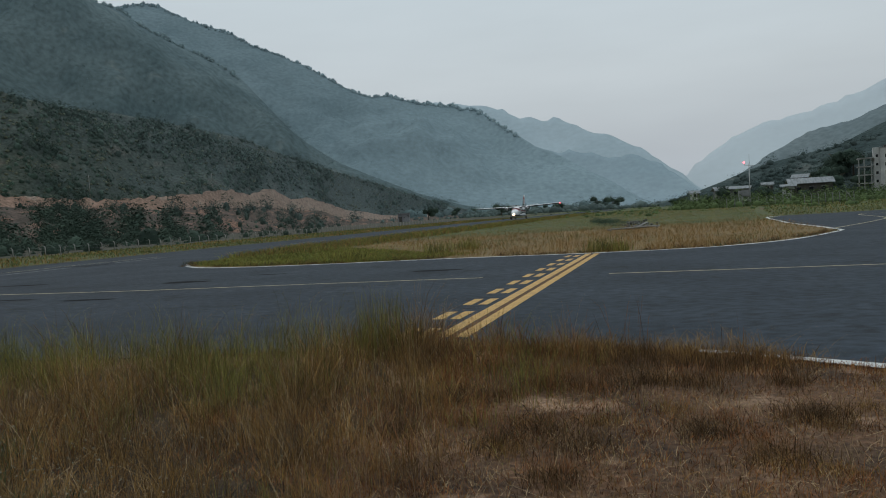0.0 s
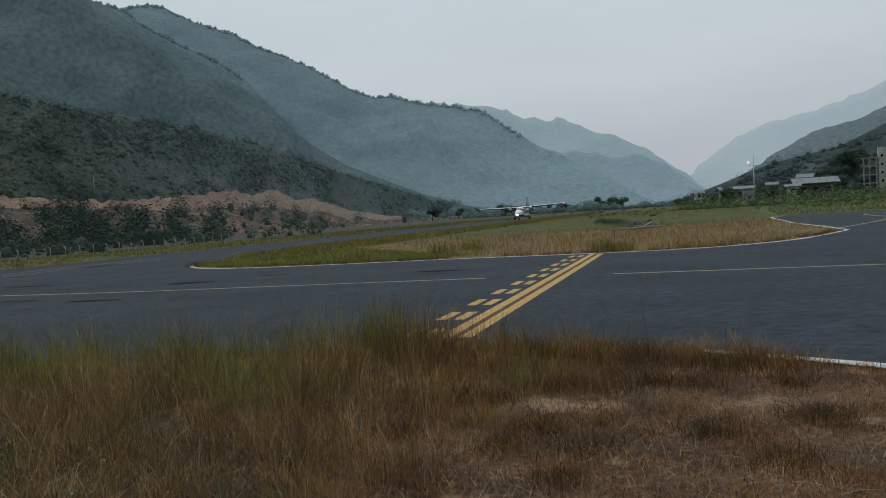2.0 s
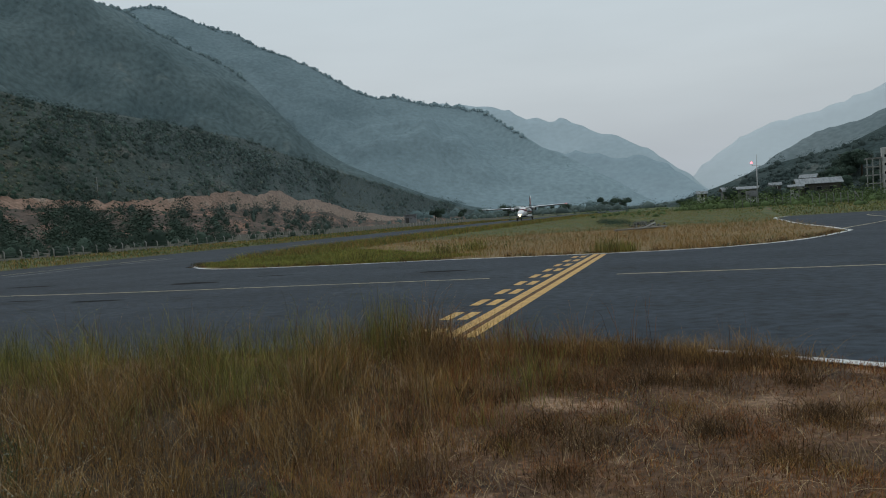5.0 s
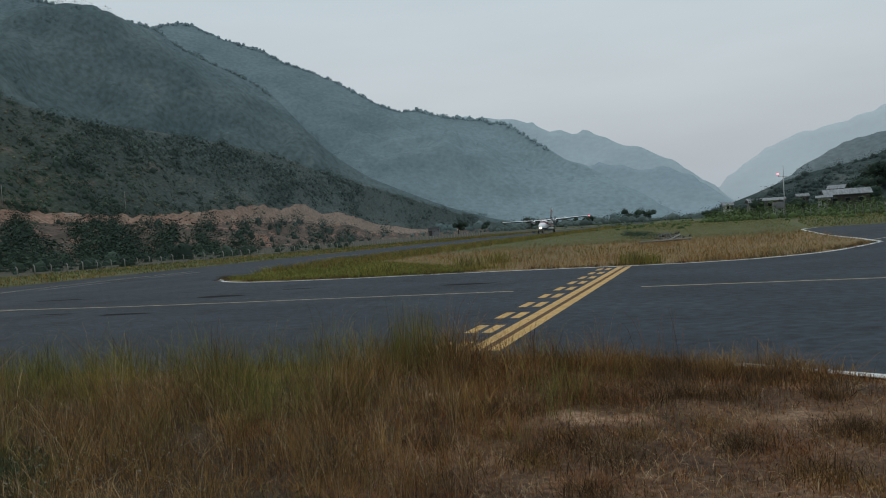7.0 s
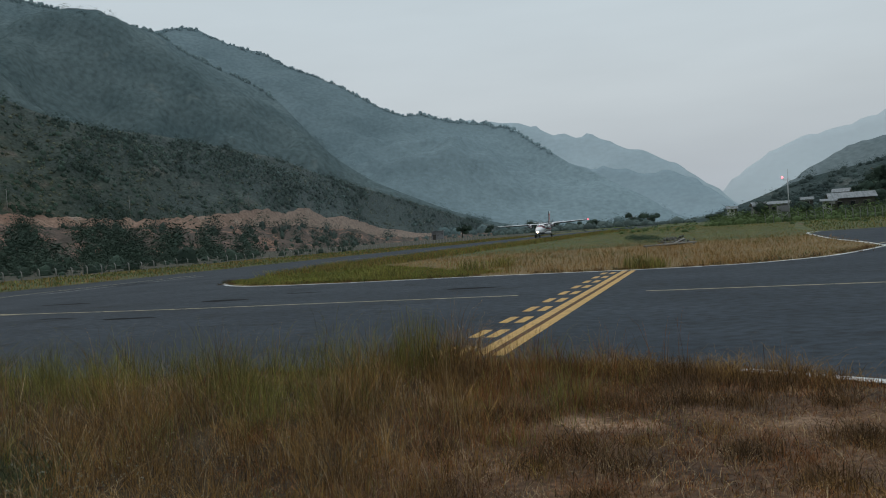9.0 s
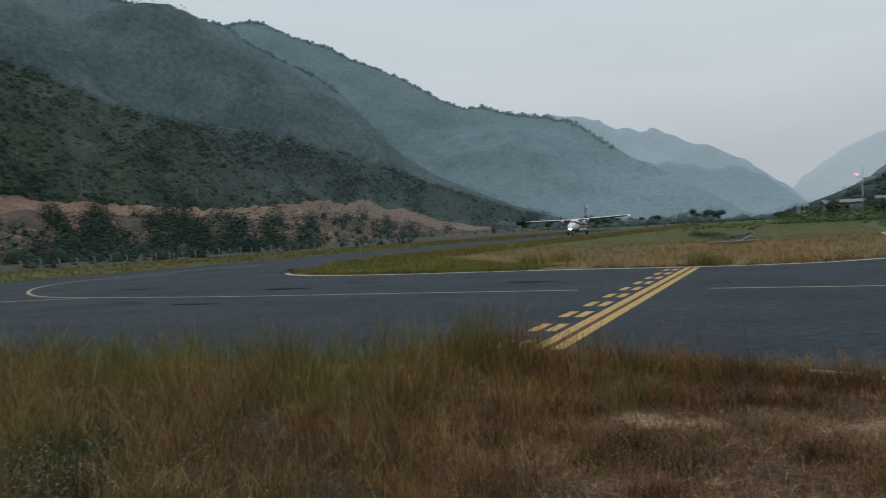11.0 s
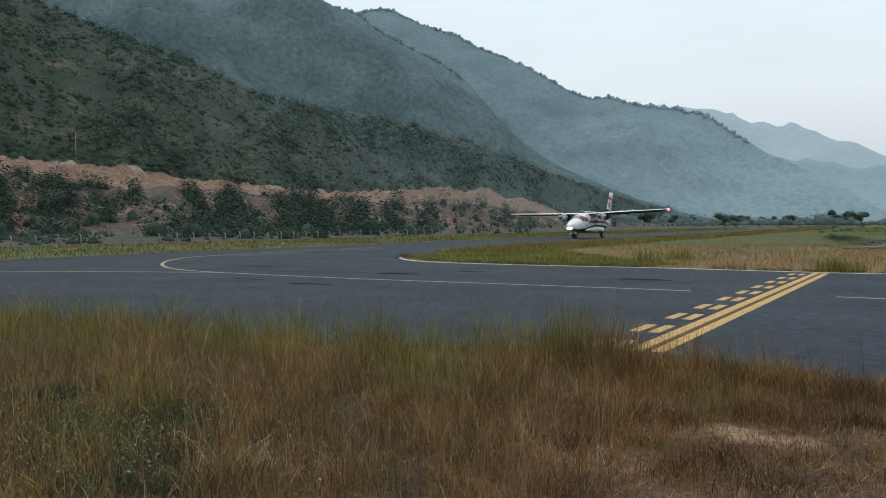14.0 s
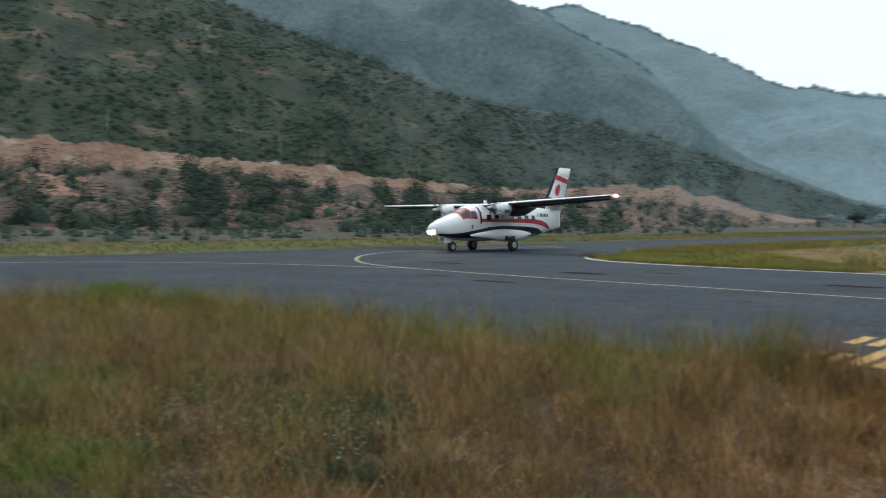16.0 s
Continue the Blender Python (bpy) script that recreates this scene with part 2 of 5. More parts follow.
    "paint_white": material("aircraft_white", (0.86, 0.86, 0.87), (0.78, 0.78, 0.79), 0.8, 0.28, spec=0.5, grain=0.03, spots=((0.62, 0.62, 0.62), 0.9, 0.7)),
    "paint_red": material("aircraft_red", (0.45, 0.035, 0.05), (0.38, 0.03, 0.045), 1, 0.3, spec=0.5, grain=0.03),
    "paint_black": material("aircraft_black", (0.022, 0.022, 0.026), None, 1, 0.35, spec=0.5, grain=0.05),
    # grey paint, darkened further to take in the shade under the wing
    "wing_grey": material("wing_grey_and_shade", (0.040, 0.042, 0.048), (0.03, 0.032, 0.036), 0.8, 0.5, spec=0.4, grain=0.06),
    "deice": material("black_rubber_boot", (0.03, 0.03, 0.032), None, 2, 0.6),
    "cockpit_glass": material("cockpit_glass", (0.03, 0.02, 0.024), None, 2, 0.08, spec=0.7),
    "tyre": material("black_tyre", (0.022, 0.022, 0.022), None, 6, 0.85),
    "metal": material("bare_metal", (0.40, 0.40, 0.41), None, 4, 0.35, metal=0.9),
    "lamp": material("landing_light", (0.9, 0.85, 0.7), None, 1, 0.3, emit=((1.0, 0.74, 0.38), 20.0)),
    "beacon": material("red_light", (0.8, 0.1, 0.1), None, 1, 0.3, emit=((1.0, 0.10, 0.12), 7.0)),
}

# ---- building helpers ----


def flat_mesh(name, verts, faces, mat, smooth=False):
    me = bpy.data.meshes.new(name)
    me.from_pydata([tuple(v) for v in verts], [], faces)
    me.materials.append(mat)
    if smooth:
        me.polygons.foreach_set("use_smooth", [True] * len(me.polygons))
    me.update()
    return new(name, me)


def tri_mesh(name, verts, tris, mat):
    """A mesh from numpy arrays of vertices and triangles."""
    me = bpy.data.meshes.new(name)
    me.vertices.add(len(verts))
    me.vertices.foreach_set("co", np.asarray(verts, np.float32).ravel())
    me.loops.add(len(tris) * 3)
    me.loops.foreach_set("vertex_index", np.asarray(tris, np.int32).ravel())
    me.polygons.add(len(tris))
    me.polygons.foreach_set("loop_start", np.arange(0, len(tris) * 3, 3, dtype=np.int32))
    me.update(calc_edges=True)
    me.materials.append(mat)
    return new(name, me)


def part(name, bm, mat, parent, label="", smooth=True):
    me = bpy.data.meshes.new(name)
    bm.normal_update()
    bm.to_mesh(me)
    bm.free()
    me.materials.append(mat)
    if smooth:
        me.polygons.foreach_set("use_smooth", [True] * len(me.polygons))
    ob = new(name, me)
    ob.parent = parent
    if label:
        ob["label"] = label
    return ob


def box_bm(sx, sy, sz, at=(0, 0, 0), bevel=0.0, m=None):
    bm = bmesh.new()
    bmesh.ops.create_cube(bm, size=1)
    bmesh.ops.scale(bm, vec=(sx, sy, sz), verts=bm.verts)
    if bevel:
        bmesh.ops.bevel(bm, geom=bm.edges[:], offset=bevel, segments=2, affect="EDGES", profile=0.5)
    bmesh.ops.translate(bm, vec=at, verts=bm.verts)
    if m is not None:
        bmesh.ops.transform(bm, matrix=m, verts=bm.verts)
    return bm


def tube_bm(a, b, r0, r1=None, sides=8):
    a, b = Vector(a), Vector(b)
    bm = bmesh.new()
    bmesh.ops.create_cone(bm, cap_ends=True, segments=sides, radius1=r0, radius2=r0 if r1 is None else r1, depth=(b - a).length)
    turn = (b - a).to_track_quat("Z", "Y").to_matrix().to_4x4()
    bmesh.ops.transform(bm, matrix=Matrix.Translation((a + b) / 2) @ turn, verts=bm.verts)
    return bm


def spline(points, step=0.5):
    """A smooth line through a few points."""
    p = [Vector((*q, 0)) if len(q) == 2 else Vector(q) for q in points]
    out = []
    for i in range(len(p) - 1):
        a, b, c, d = p[max(i - 1, 0)], p[i], p[i + 1], p[min(i + 2, len(p) - 1)]
        n = max(2, int((c - b).length / step))
        for k in range(n):
            u = k / n
            out.append(0.5 * (2 * b + (c - a) * u + (2 * a - 5 * b + 4 * c - d) * u * u + (3 * b - a - 3 * c + d) * u ** 3))
    out.append(p[-1])
    return out


def strip(name, points, width, z, mat, step=0.5, wobble=0.0):
    """A painted line of that width along a smooth line."""
    line = spline(points, step)
    verts, faces = [], []
    for i, q in enumerate(line):
        d = (line[min(i + 1, len(line) - 1)] - line[max(i - 1, 0)]).normalized()
        side = Vector((-d.y, d.x, 0)) * width / 2
        w = 1 + wobble * noise.noise(q * 1.7)
        verts += [q + side * w + Vector((0, 0, z)), q - side * w + Vector((0, 0, z))]
        if i:
            faces.append((2 * i - 2, 2 * i - 1, 2 * i + 1, 2 * i))
    return flat_mesh(name, verts, faces, mat)


RNG = np.random.default_rng(7)


def inside(px, py, poly):
    """Which of the points lie in the polygon."""
    hit = np.zeros(len(px), bool)
    n = len(poly)
    for i in range(n):
        (x0, y0), (x1, y1) = poly[i][:2], poly[(i + 1) % n][:2]
        cross = ((y0 > py) != (y1 > py)) & (px < (x1 - x0) * (py - y0) / ((y1 - y0) or 1e-9) + x0)
        hit ^= cross
    return hit


def grass_arrays(pts, height, width, lean=0.35, curl=0.5, rng=RNG, plain=False):
    """Bent tapering blades, in three pieces (two where plain), as vertex and triangle arrays."""
    n = len(pts)
    ang = rng.uniform(0, 2 * np.pi, n)
    bend = rng.uniform(0, 2 * np.pi, n)
    lean = np.abs(rng.normal(0, lean, n)) * height
    side = np.stack([np.cos(ang), np.sin(ang), np.zeros(n)], 1) * (width / 2)[:, None]
    fall = np.stack([np.cos(bend), np.sin(bend), np.zeros(n)], 1)
    base = np.column_stack([pts, np.zeros(n)]) if pts.shape[1] == 2 else pts
    up = np.array([0, 0, 1.0])
    rows = []
    for u, w in ((0, 1), (0.55, 0.75)) if plain else ((0, 1), (0.4, 0.85), (0.75, 0.55)):
        c = base + up * (height * u)[:, None] + fall * (lean * u ** 1.8)[:, None]
        rows += [c - side * w, c + side * w]
    rows.append(base + up * (height * (1 - 0.25 * curl * rng.random(n)))[:, None] + fall * (lean * 1.1)[:, None])
    v = np.stack(rows, 1).reshape(-1, 3)
    t = np.array([[0, 1, 3], [0, 3, 2], [2, 3, 4]] if plain else [[0, 1, 3], [0, 3, 2], [2, 3, 5], [2, 5, 4], [4, 5, 6]])
    tris = (np.arange(n)[:, None, None] * len(rows) + t[None]).reshape(-1, 3)
    return v, tris


def leaf_cloud(centres, radii, heights, per, size, rng=RNG, shell=0.55):
    """Ragged crowns: many small leaf-clump triangles scattered through ellipsoids, whose foot is the centre given."""
    n = len(centres)
    d = rng.normal(size=(n, per, 3))
    d /= np.linalg.norm(d, axis=2, keepdims=True)
    r = shell + (1 - shell) * rng.random((n, per, 1))
    lump = 1 + 0.28 * np.sin(3.1 * d[..., :1] + rng.uniform(0, 6, (n, 1, 1))) * np.cos(2.7 * d[..., 1:2] + rng.uniform(0, 6, (n, 1, 1)))
    p = d * r * lump
    p[..., 0] *= radii[:, None]
    p[..., 1] *= radii[:, None]
    p[..., 2] = (p[..., 2] * 0.5 + 0.5) * heights[:, None]
    p += centres[:, None, :]
    p = p.reshape(-1, 3)
    s = np.repeat(size if np.ndim(size) else np.full(n, size), per)
    off = rng.normal(size=(len(p), 3, 3)) * s[:, None, None] * np.array([1.1, 1.1, 0.6])
    v = (p[:, None, :] + off).reshape(-1, 3)
    return v, np.arange(len(v)).reshape(-1, 3)


def dome_cloud(centres, radii, heights, rng=RNG):
    """Uneven inner crowns of a few faces each, that fill the leaves, whose foot is the centre given."""
    n = len(centres)
    ang = np.arange(6) * math.pi / 3
    rows = []
    for rise, wide in ((0.0, 0.72), (0.38, 1.0), (0.78, 0.70)):
        w = wide * rng.uniform(0.75, 1.2, (n, 6)) * radii[:, None]
        turn = ang[None, :] + rng.uniform(-0.25, 0.25, (n, 6))
        z = rise * heights[:, None] * rng.uniform(0.85, 1.1, (n, 6))
        rows.append(np.stack([w * np.cos(turn), w * np.sin(turn), z], 2))
    tip = np.stack([rng.normal(0, 0.1, n) * radii, rng.normal(0, 0.1, n) * radii, heights], 1)[:, None, :]
    v = (np.concatenate(rows + [tip], 1) + centres[:, None, :]).reshape(-1, 3)
    t = []
    for k in range(6):
        j = (k + 1) % 6
        for b in (0, 6):
            t += [[b + k, b + j, b + 6 + j], [b + k, b + 6 + j, b + 6 + k]]
        t.append([12 + k, 12 + j, 18])
    return v, (np.arange(n)[:, None, None] * 19 + np.array(t)[None]).reshape(-1, 3)


# ---- the ground ----
RUNWAY_SLOPE = 0.29


def runway_far(y):
    return -31.3 + RUNWAY_SLOPE * (y - 42.6)


def runway_near(y):
    return -13.6 + RUNWAY_SLOPE * (y - 41.2)


ISLAND_FRONT = [(-13.6, 41.2), (-12.3, 38.0), (-10.0, 35.6), (-5.6, 33.8), (0.3, 32.4), (5.8, 30.5), (9.0, 30.0), (11.2, 30.3), (14.3, 32.1), (17.7, 35.8), (19.1, 37.6)]
ISLAND_RIGHT = [(19.1, 37.6), (20.6, 42.8), (22.5, 50.6), (24.9, 58.3), (28.5, 69.0), (31.0, 72.0)]
NEAR_EDGE = [(-46, -16), (-30, -4), (-22, 6.0), (-17.4, 10.8), (-14, 12.4), (-9.5, 12.2), (-5.2, 11.2), (0, 10.5), (2.85, 9.12), (4.3, 7.72), (6.45, 5.25), (11, -2.5), (16, -14)]

ground_verts, ground_faces = [], []
rings = [0.0] + [1.5 * 1.12 ** k for k in range(73)]
for i, r in enumerate(rings):
    for k in range(96):
        a = 2 * math.pi * k / 96
        x, y = r * math.sin(a), r * math.cos(a)
        z = 0.003 + 0.006 * noise.noise((x * 0.4, y * 0.4, 0)) if r < 150 else -0.05
        ground_verts.append((x, y, z))
for i in range(len(rings) - 1):
    for k in range(96):
        ground_faces.append((i * 96 + k, i * 96 + (k + 1) % 96, (i + 1) * 96 + (k + 1) % 96, (i + 1) * 96 + k))
ground = tagged(flat_mesh("ground", ground_verts, ground_faces, MAT["earth_grass"], True), "dry grassy airfield ground with bare earth patches", "ground", kind="structure")

far_line = [(runway_far(y), y) for y in (1400, 700, 300, 160, 100, 70, 55, 42.6)]
pad = [(-32.3, 37.2), (-34.6, 29.6), (-37.5, 23.6), (-43.5, 12), (-53, -4), (-62, -16)]
runway_outline = far_line + pad + [(-46, -16), (-30, -4)] + [(runway_near(y), y) for y in (6, 41.2, 100, 300, 700, 1400)]


def slab(name, outline, top, depth, mat):
    n = len(outline)
    verts = [(x, y, top) for x, y in outline] + [(x, y, top - depth) for x, y in outline]
    faces = []
    for t in tessellate_polygon([[Vector((x, y, 0)) for x, y in outline]]):
        (ax, ay), (bx, by), (cx, cy) = (outline[i] for i in t)
        faces.append(tuple(t) if (bx - ax) * (cy - ay) - (by - ay) * (cx - ax) > 0 else tuple(reversed(t)))
    faces += [(i, (i + 1) % n, n + (i + 1) % n, n + i) for i in range(n)]
    return flat_mesh(name, verts, faces, mat)


tagged(slab("runway", runway_outline, 0.012, 0.2, MAT["asphalt"]), "grey worn asphalt runway along the valley", "runway", kind="structure")
taxi_outline = [(runway_near(y), y) for y in (41.2, 25, 6)] + [(-30, -4)] + [(p.x, p.y) for p in spline(NEAR_EDGE[2:], 1.0)] + [(120, -14), (120, 66), (60, 71), (40.5, 72.2)] + \
    [(p.x, p.y) for p in reversed(spline(ISLAND_RIGHT, 2.0))] + [(p.x, p.y) for p in reversed(spline(ISLAND_FRONT, 1.0)[1:-1])]
tagged(slab("taxiway", taxi_outline, 0.012, 0.2, MAT["asphalt"]), "dark worn asphalt taxiway with yellow markings", "taxiway", kind="structure")

# ---- painted markings ----
MARKS_Z = 0.017
HOLD_AT, HOLD_HEADING = Vector((-0.30, 13.40, 0)), math.atan2(4.1, 13.5)
hold_v = Vector((math.sin(HOLD_HEADING), math.cos(HOLD_HEADING), 0))
hold_u = Vector((hold_v.y, -hold_v.x, 0))


def bar(parent, name, u, v, wide, long, paint="yellow"):
    at = HOLD_AT + hold_u * u + hold_v * v + Vector((0, 0, MARKS_Z))
    verts = [at, at + hold_u * wide, at + hold_u * wide + hold_v * long, at + hold_v * long]
    ob = flat_mesh(name, verts, [(0, 1, 2, 3)], MAT[paint])
    ob.parent = parent
    return ob


holding = tagged(new("holding_marking"), "yellow painted holding position lines on the taxiway", "road marking", kind="structure")
for k in range(-1, 9):
    bar(holding, "dash", 0.0, 2.0 * k, 0.19, 1.0)
    bar(holding, "dash", 0.32, 2.0 * k, 0.19, 1.0)
bar(holding, "solid_line", 0.64, -1.9, 0.20, 19.6)
bar(holding, "solid_line", 0.96, -1.9, 0.20, 19.5)
bar(holding, "stain", 0.845, -1.9, 0.11, 19.4, "stain")["label"] = "rusty brown stain between the lines"

lines = [("taxi_line", [(-15.8, 26.3), (-10.2, 24.4), (-4.1, 22.9), (1.0, 21.6)], 0.13, "thin_yellow", "faded yellow taxiway centre line"),
         ("taxi_line", [(4.3, 20.6), (10.6, 18.8), (20, 16.2), (40, 11)], 0.13, "thin_yellow", "faded yellow taxiway centre line"),
         ("turning_line", [(-15.8, 26.3), (-17.9, 27.3), (-20.0, 28.9), (-22.4, 31.9), (-24.4, 35.6), (-25.4, 39.7), (-24.4, 46), (-21, 57)], 0.15, "thin_yellow", "curved faded yellow line turning onto the runway"),
         ("turning_line", [(-15.8, 26.3), (-20.6, 26.0), (-25.4, 24.9), (-31.3, 21.8), (-40, 12), (-48, 0)], 0.13, "thin_yellow", "curved faded yellow line turning along the runway"),
         ("apron_line", [(20, 40), (26, 47), (29.4, 52.0), (32.2, 60.0), (33.4, 62.6), (35.0, 63.4), (40, 62.4), (60, 57)], 0.14, "thin_yellow", "faded yellow guide line on the apron")]
for name, pts, w, m, label in lines:
    tagged(strip(name, pts, w, MARKS_Z, MAT[m]), label, "road marking", kind="structure")
tagged(strip("edge_line", [(x - 0.04 if i else x, y - 0.12) for i, (x, y) in enumerate(ISLAND_FRONT)], 0.24, MARKS_Z, MAT["white"], wobble=0.25), "white painted edge line round the grass island", "road marking", kind="structure")
tagged(strip("edge_line", [(x + 0.1, y) for x, y in ISLAND_RIGHT], 0.25, MARKS_Z, MAT["white"], wobble=0.25), "white painted edge line round the grass island", "road marking", kind="structure")
tagged(strip("edge_line", [(x + 0.10, y + 0.10) for x, y in NEAR_EDGE[8:12]], 0.21, MARKS_Z, MAT["white"], wobble=0.3), "white painted edge line of the taxiway", "road marking", kind="structure")
# painted shadow line of the verge grass, as a dark strip
tagged(strip("verge_shade", [(x - 0.25, y + 0.05) for x, y in [(runway_far(170), 170), (runway_far(100), 100), (runway_far(60), 60), (runway_far(42.6), 42.6)] + pad[:5]], 0.55, 0.024, MAT["grass_shade"], step=1.0, wobble=0.5), "dark strip standing in for the verge grass's shadow along the runway", "turf", kind="structure")
for k in range(16):
    y = 20 + 26 * k if k else 41
    a = (runway_far(y) + 8.2, y)
    tagged(strip("runway_line", [a, (a[0] + 0.279 * 9, a[1] + 0.96 * 9)], 0.3, MARKS_Z, MAT["worn_white"], step=3), "worn white runway centre dash", "road marking", group="runway centre dashes", kind="structure")
for at, size in (((-9.0, 27.0), (0.9, 0.42)), ((-10.1, 21.8), (0.9, 0.2)), ((-0.3, 25.6), (0.8, 0.34)), ((-6.5, 28.6), (0.7, 0.2)), ((-13.0, 23.3), (0.7, 0.12)), ((-16.5, 30.5), (1.0, 0.25))):
    ring = []
    for k in range(18):
        a = 2 * math.pi * k / 18
        w = 1 + 0.35 * noise.noise((at[0] + math.cos(a), at[1] + math.sin(a), 3))
        ring.append((at[0] + size[0] * w * math.cos(a), at[1] + size[1] * w * math.sin(a) - 0.2 * size[0] * math.cos(a), 0.0165))
    tagged(flat_mesh("tar_patch", ring, [tuple(range(18))], MAT["tar"]), "dark tar repair patch on the asphalt", "road patch", kind="structure")

# ---- hills and mountains ----


def interp(table, a):
    return float(np.interp(a, [p[0] for p in table], [p[1] for p in table]))


def smooth_interp(table, a):
    return sum(interp(table, a + d) for d in (-0.5, -0.25, 0, 0.25, 0.5)) / 5


NEAR_SKY = [(-75, 17), (-58, 17.4), (-51.6, 17.0), (-46, 15.8), (-43.0, 14.5), (-40.4, 13.5), (-38, 12.7), (-34.8, 11.8), (-32.3, 11.0), (-30.3, 10.0), (-28.2, 9.2), (-25.3, 8.5), (-22.5, 8.2), (-20, 7.7),
            (-17, 7.0), (-14, 6.3), (-11.2, 5.0), (-9, 4.2), (-7, 3.5), (-4.3, 2.5), (-1.2, 1.35), (1, 0.6), (3, 0.1)]
CUT_TOP = [(-75, 5.6), (-58.3, 5.4), (-51.7, 5.2), (-48, 4.7), (-42.4, 4.3), (-36.4, 3.9), (-34.4, 3.4), (-29.8, 3.0), (-24, 2.4), (-20, 2.45), (-16, 2.7), (-12.1, 2.4), (-8.7, 1.6), (-7.3, 0.9), (-4.1, 0.3), (-2, 0.15)]
CUT_LOW = [(-75, 3.5), (-58.4, 3.3), (-55, 3.7), (-49.9, 3.5), (-46.3, 3.6), (-42.4, 3.2), (-36.4, 2.6), (-31, 2.5), (-26, 2.0), (-20, 1.55), (-16, 1.6), (-12.1, 1.3), (-8.7, 0.75), (-6.9, 0.1), (-4.1, 0.0), (-2, 0.0)]


def bank_foot(a):
    return 229.8 / (0.36 * math.cos(radians(a)) - math.sin(radians(a)))


def near_rows(a):
    """Distance and height of the hillside's rows at one bearing: foot, lower lip, upper lip and crest."""
    rb = bank_foot(a)
    el = lambda e, r: EYE_Z + math.tan(radians(e)) * r
    low, top, crest = smooth_interp(CUT_LOW, a), smooth_interp(CUT_TOP, a), smooth_interp(NEAR_SKY, a)
    ragged = min(1, top / 2.5)
    low += ragged * (0.42 * noise.noise((a * 0.5, 1.0, 7)) + 0.22 * noise.noise((a * 1.4, 2.0, 7)))
    top += ragged * (0.38 * noise.noise((a * 0.6, 3.0, 8)) + 0.25 * noise.noise((a * 1.7, 4.0, 8)))
    top = max(top, low + 0.12)
    lip, up = rb + 22, rb + 30
    z_up = el(top, up)
    d = max(12, (EYE_Z + math.tan(radians(crest)) * up - z_up) / (0.62 - math.tan(radians(crest))))
    return (0.72 * rb, -0.6), (lip, el(low, lip)), (up, z_up), (up + d, el(crest, up + d))


def polar(a, r, z):
    return Vector((r * math.sin(radians(a)), r * math.cos(radians(a)), z))


def hillside(name, first, last, step, rows, mat, rough, freq, past=0):
    """A sheet between two rows of the near hillside, with spurs and gullies."""
    verts, faces, n = [], [], 0
    bearings = np.arange(-74, 2 + step, step)
    for a in bearings:
        (r0, z0), (r1, z1) = near_rows(a)[first], near_rows(a)[last]
        for k in range(rows + past):
            u = k / (rows - 1)
            r, z = r0 + (r1 - r0) * u, z0 + (z1 - z0) * u
            p = polar(a, r, z)
            amp = rough * math.sin(math.pi * min(u, 1)) * min(1, (r1 - r0) / 40 + 0.35)
            z += amp * (noise.fractal(p * freq, 1.0, 2.0, 4) + 0.5 * noise.noise((a * 0.45, u * 1.2, 5)))
            if k >= rows:
                z = z1 - (k - rows + 1) * 14
            verts.append(polar(a, r, z))
        n += 1
    m = rows + past
    for i in range(n - 1):
        for k in range(m - 1):
            faces.append((i * m + k, i * m + k + 1, (i + 1) * m + k + 1, (i + 1) * m + k))
    return flat_mesh(name, verts, faces, mat, True)


tagged(hillside("river_bank", 0, 1, 0.2, 16, MAT["bank"], 3.0, 0.09), "eroded earth bank with scrub above the river", "bank", kind="structure")
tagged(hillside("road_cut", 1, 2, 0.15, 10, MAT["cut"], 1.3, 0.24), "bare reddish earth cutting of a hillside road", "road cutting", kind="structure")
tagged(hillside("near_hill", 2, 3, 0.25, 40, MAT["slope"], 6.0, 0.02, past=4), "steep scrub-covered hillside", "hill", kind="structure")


def range_of(name, sky_line, foot, steep, mat, step, rows, rough, freq, label, seed=0.0, smooth_line=True, jag=0.0):
    """A mountain range with the given skyline; returns a function for places on it."""
    lo, hi = sky_line[0][0], sky_line[-1][0]

    def place(a, u):
        e = smooth_interp(sky_line, a) if smooth_line else interp(sky_line, a)
        e += jag * min(1, max(e, 0) / 2) * noise.fractal((a * 1.1, seed, 2.5), 0.8, 2.0, 4)
        rf = foot(a)
        rr = rf + rf * math.tan(radians(e)) / (steep - math.tan(radians(e))) + 60
        r = rf + (rr - rf) * u
        z = (EYE_Z + math.tan(radians(e)) * rr) * min(u, 1) ** 1.08 - 2
        p = polar(a, r, z)
        spur = noise.fractal(Vector((p.x * freq + seed, p.y * freq, z * freq * 0.5)), 1.0, 2.0, 5)
        z += rough * spur * math.sin(math.pi * min(u, 1)) * min(1, z / rough if z > 0 else 0)
        if u > 1:
            z -= (u - 1) * (rr - rf) * 0.35
        return polar(a, r, z)
    verts, faces, n = [], [], 0
    total = rows + 2
    for a in np.arange(lo, hi + step / 2, step):
        for k in range(total):
            verts.append(place(a, k / (rows - 1)))
        n += 1
    for i in range(n - 1):
        for k in range(total - 1):
            faces.append((i * total + k, i * total + k + 1, (i + 1) * total + k + 1, (i + 1) * total + k))
    tagged(flat_mesh(name, verts, faces, mat, True), label, "mountain", kind="structure")
    return place


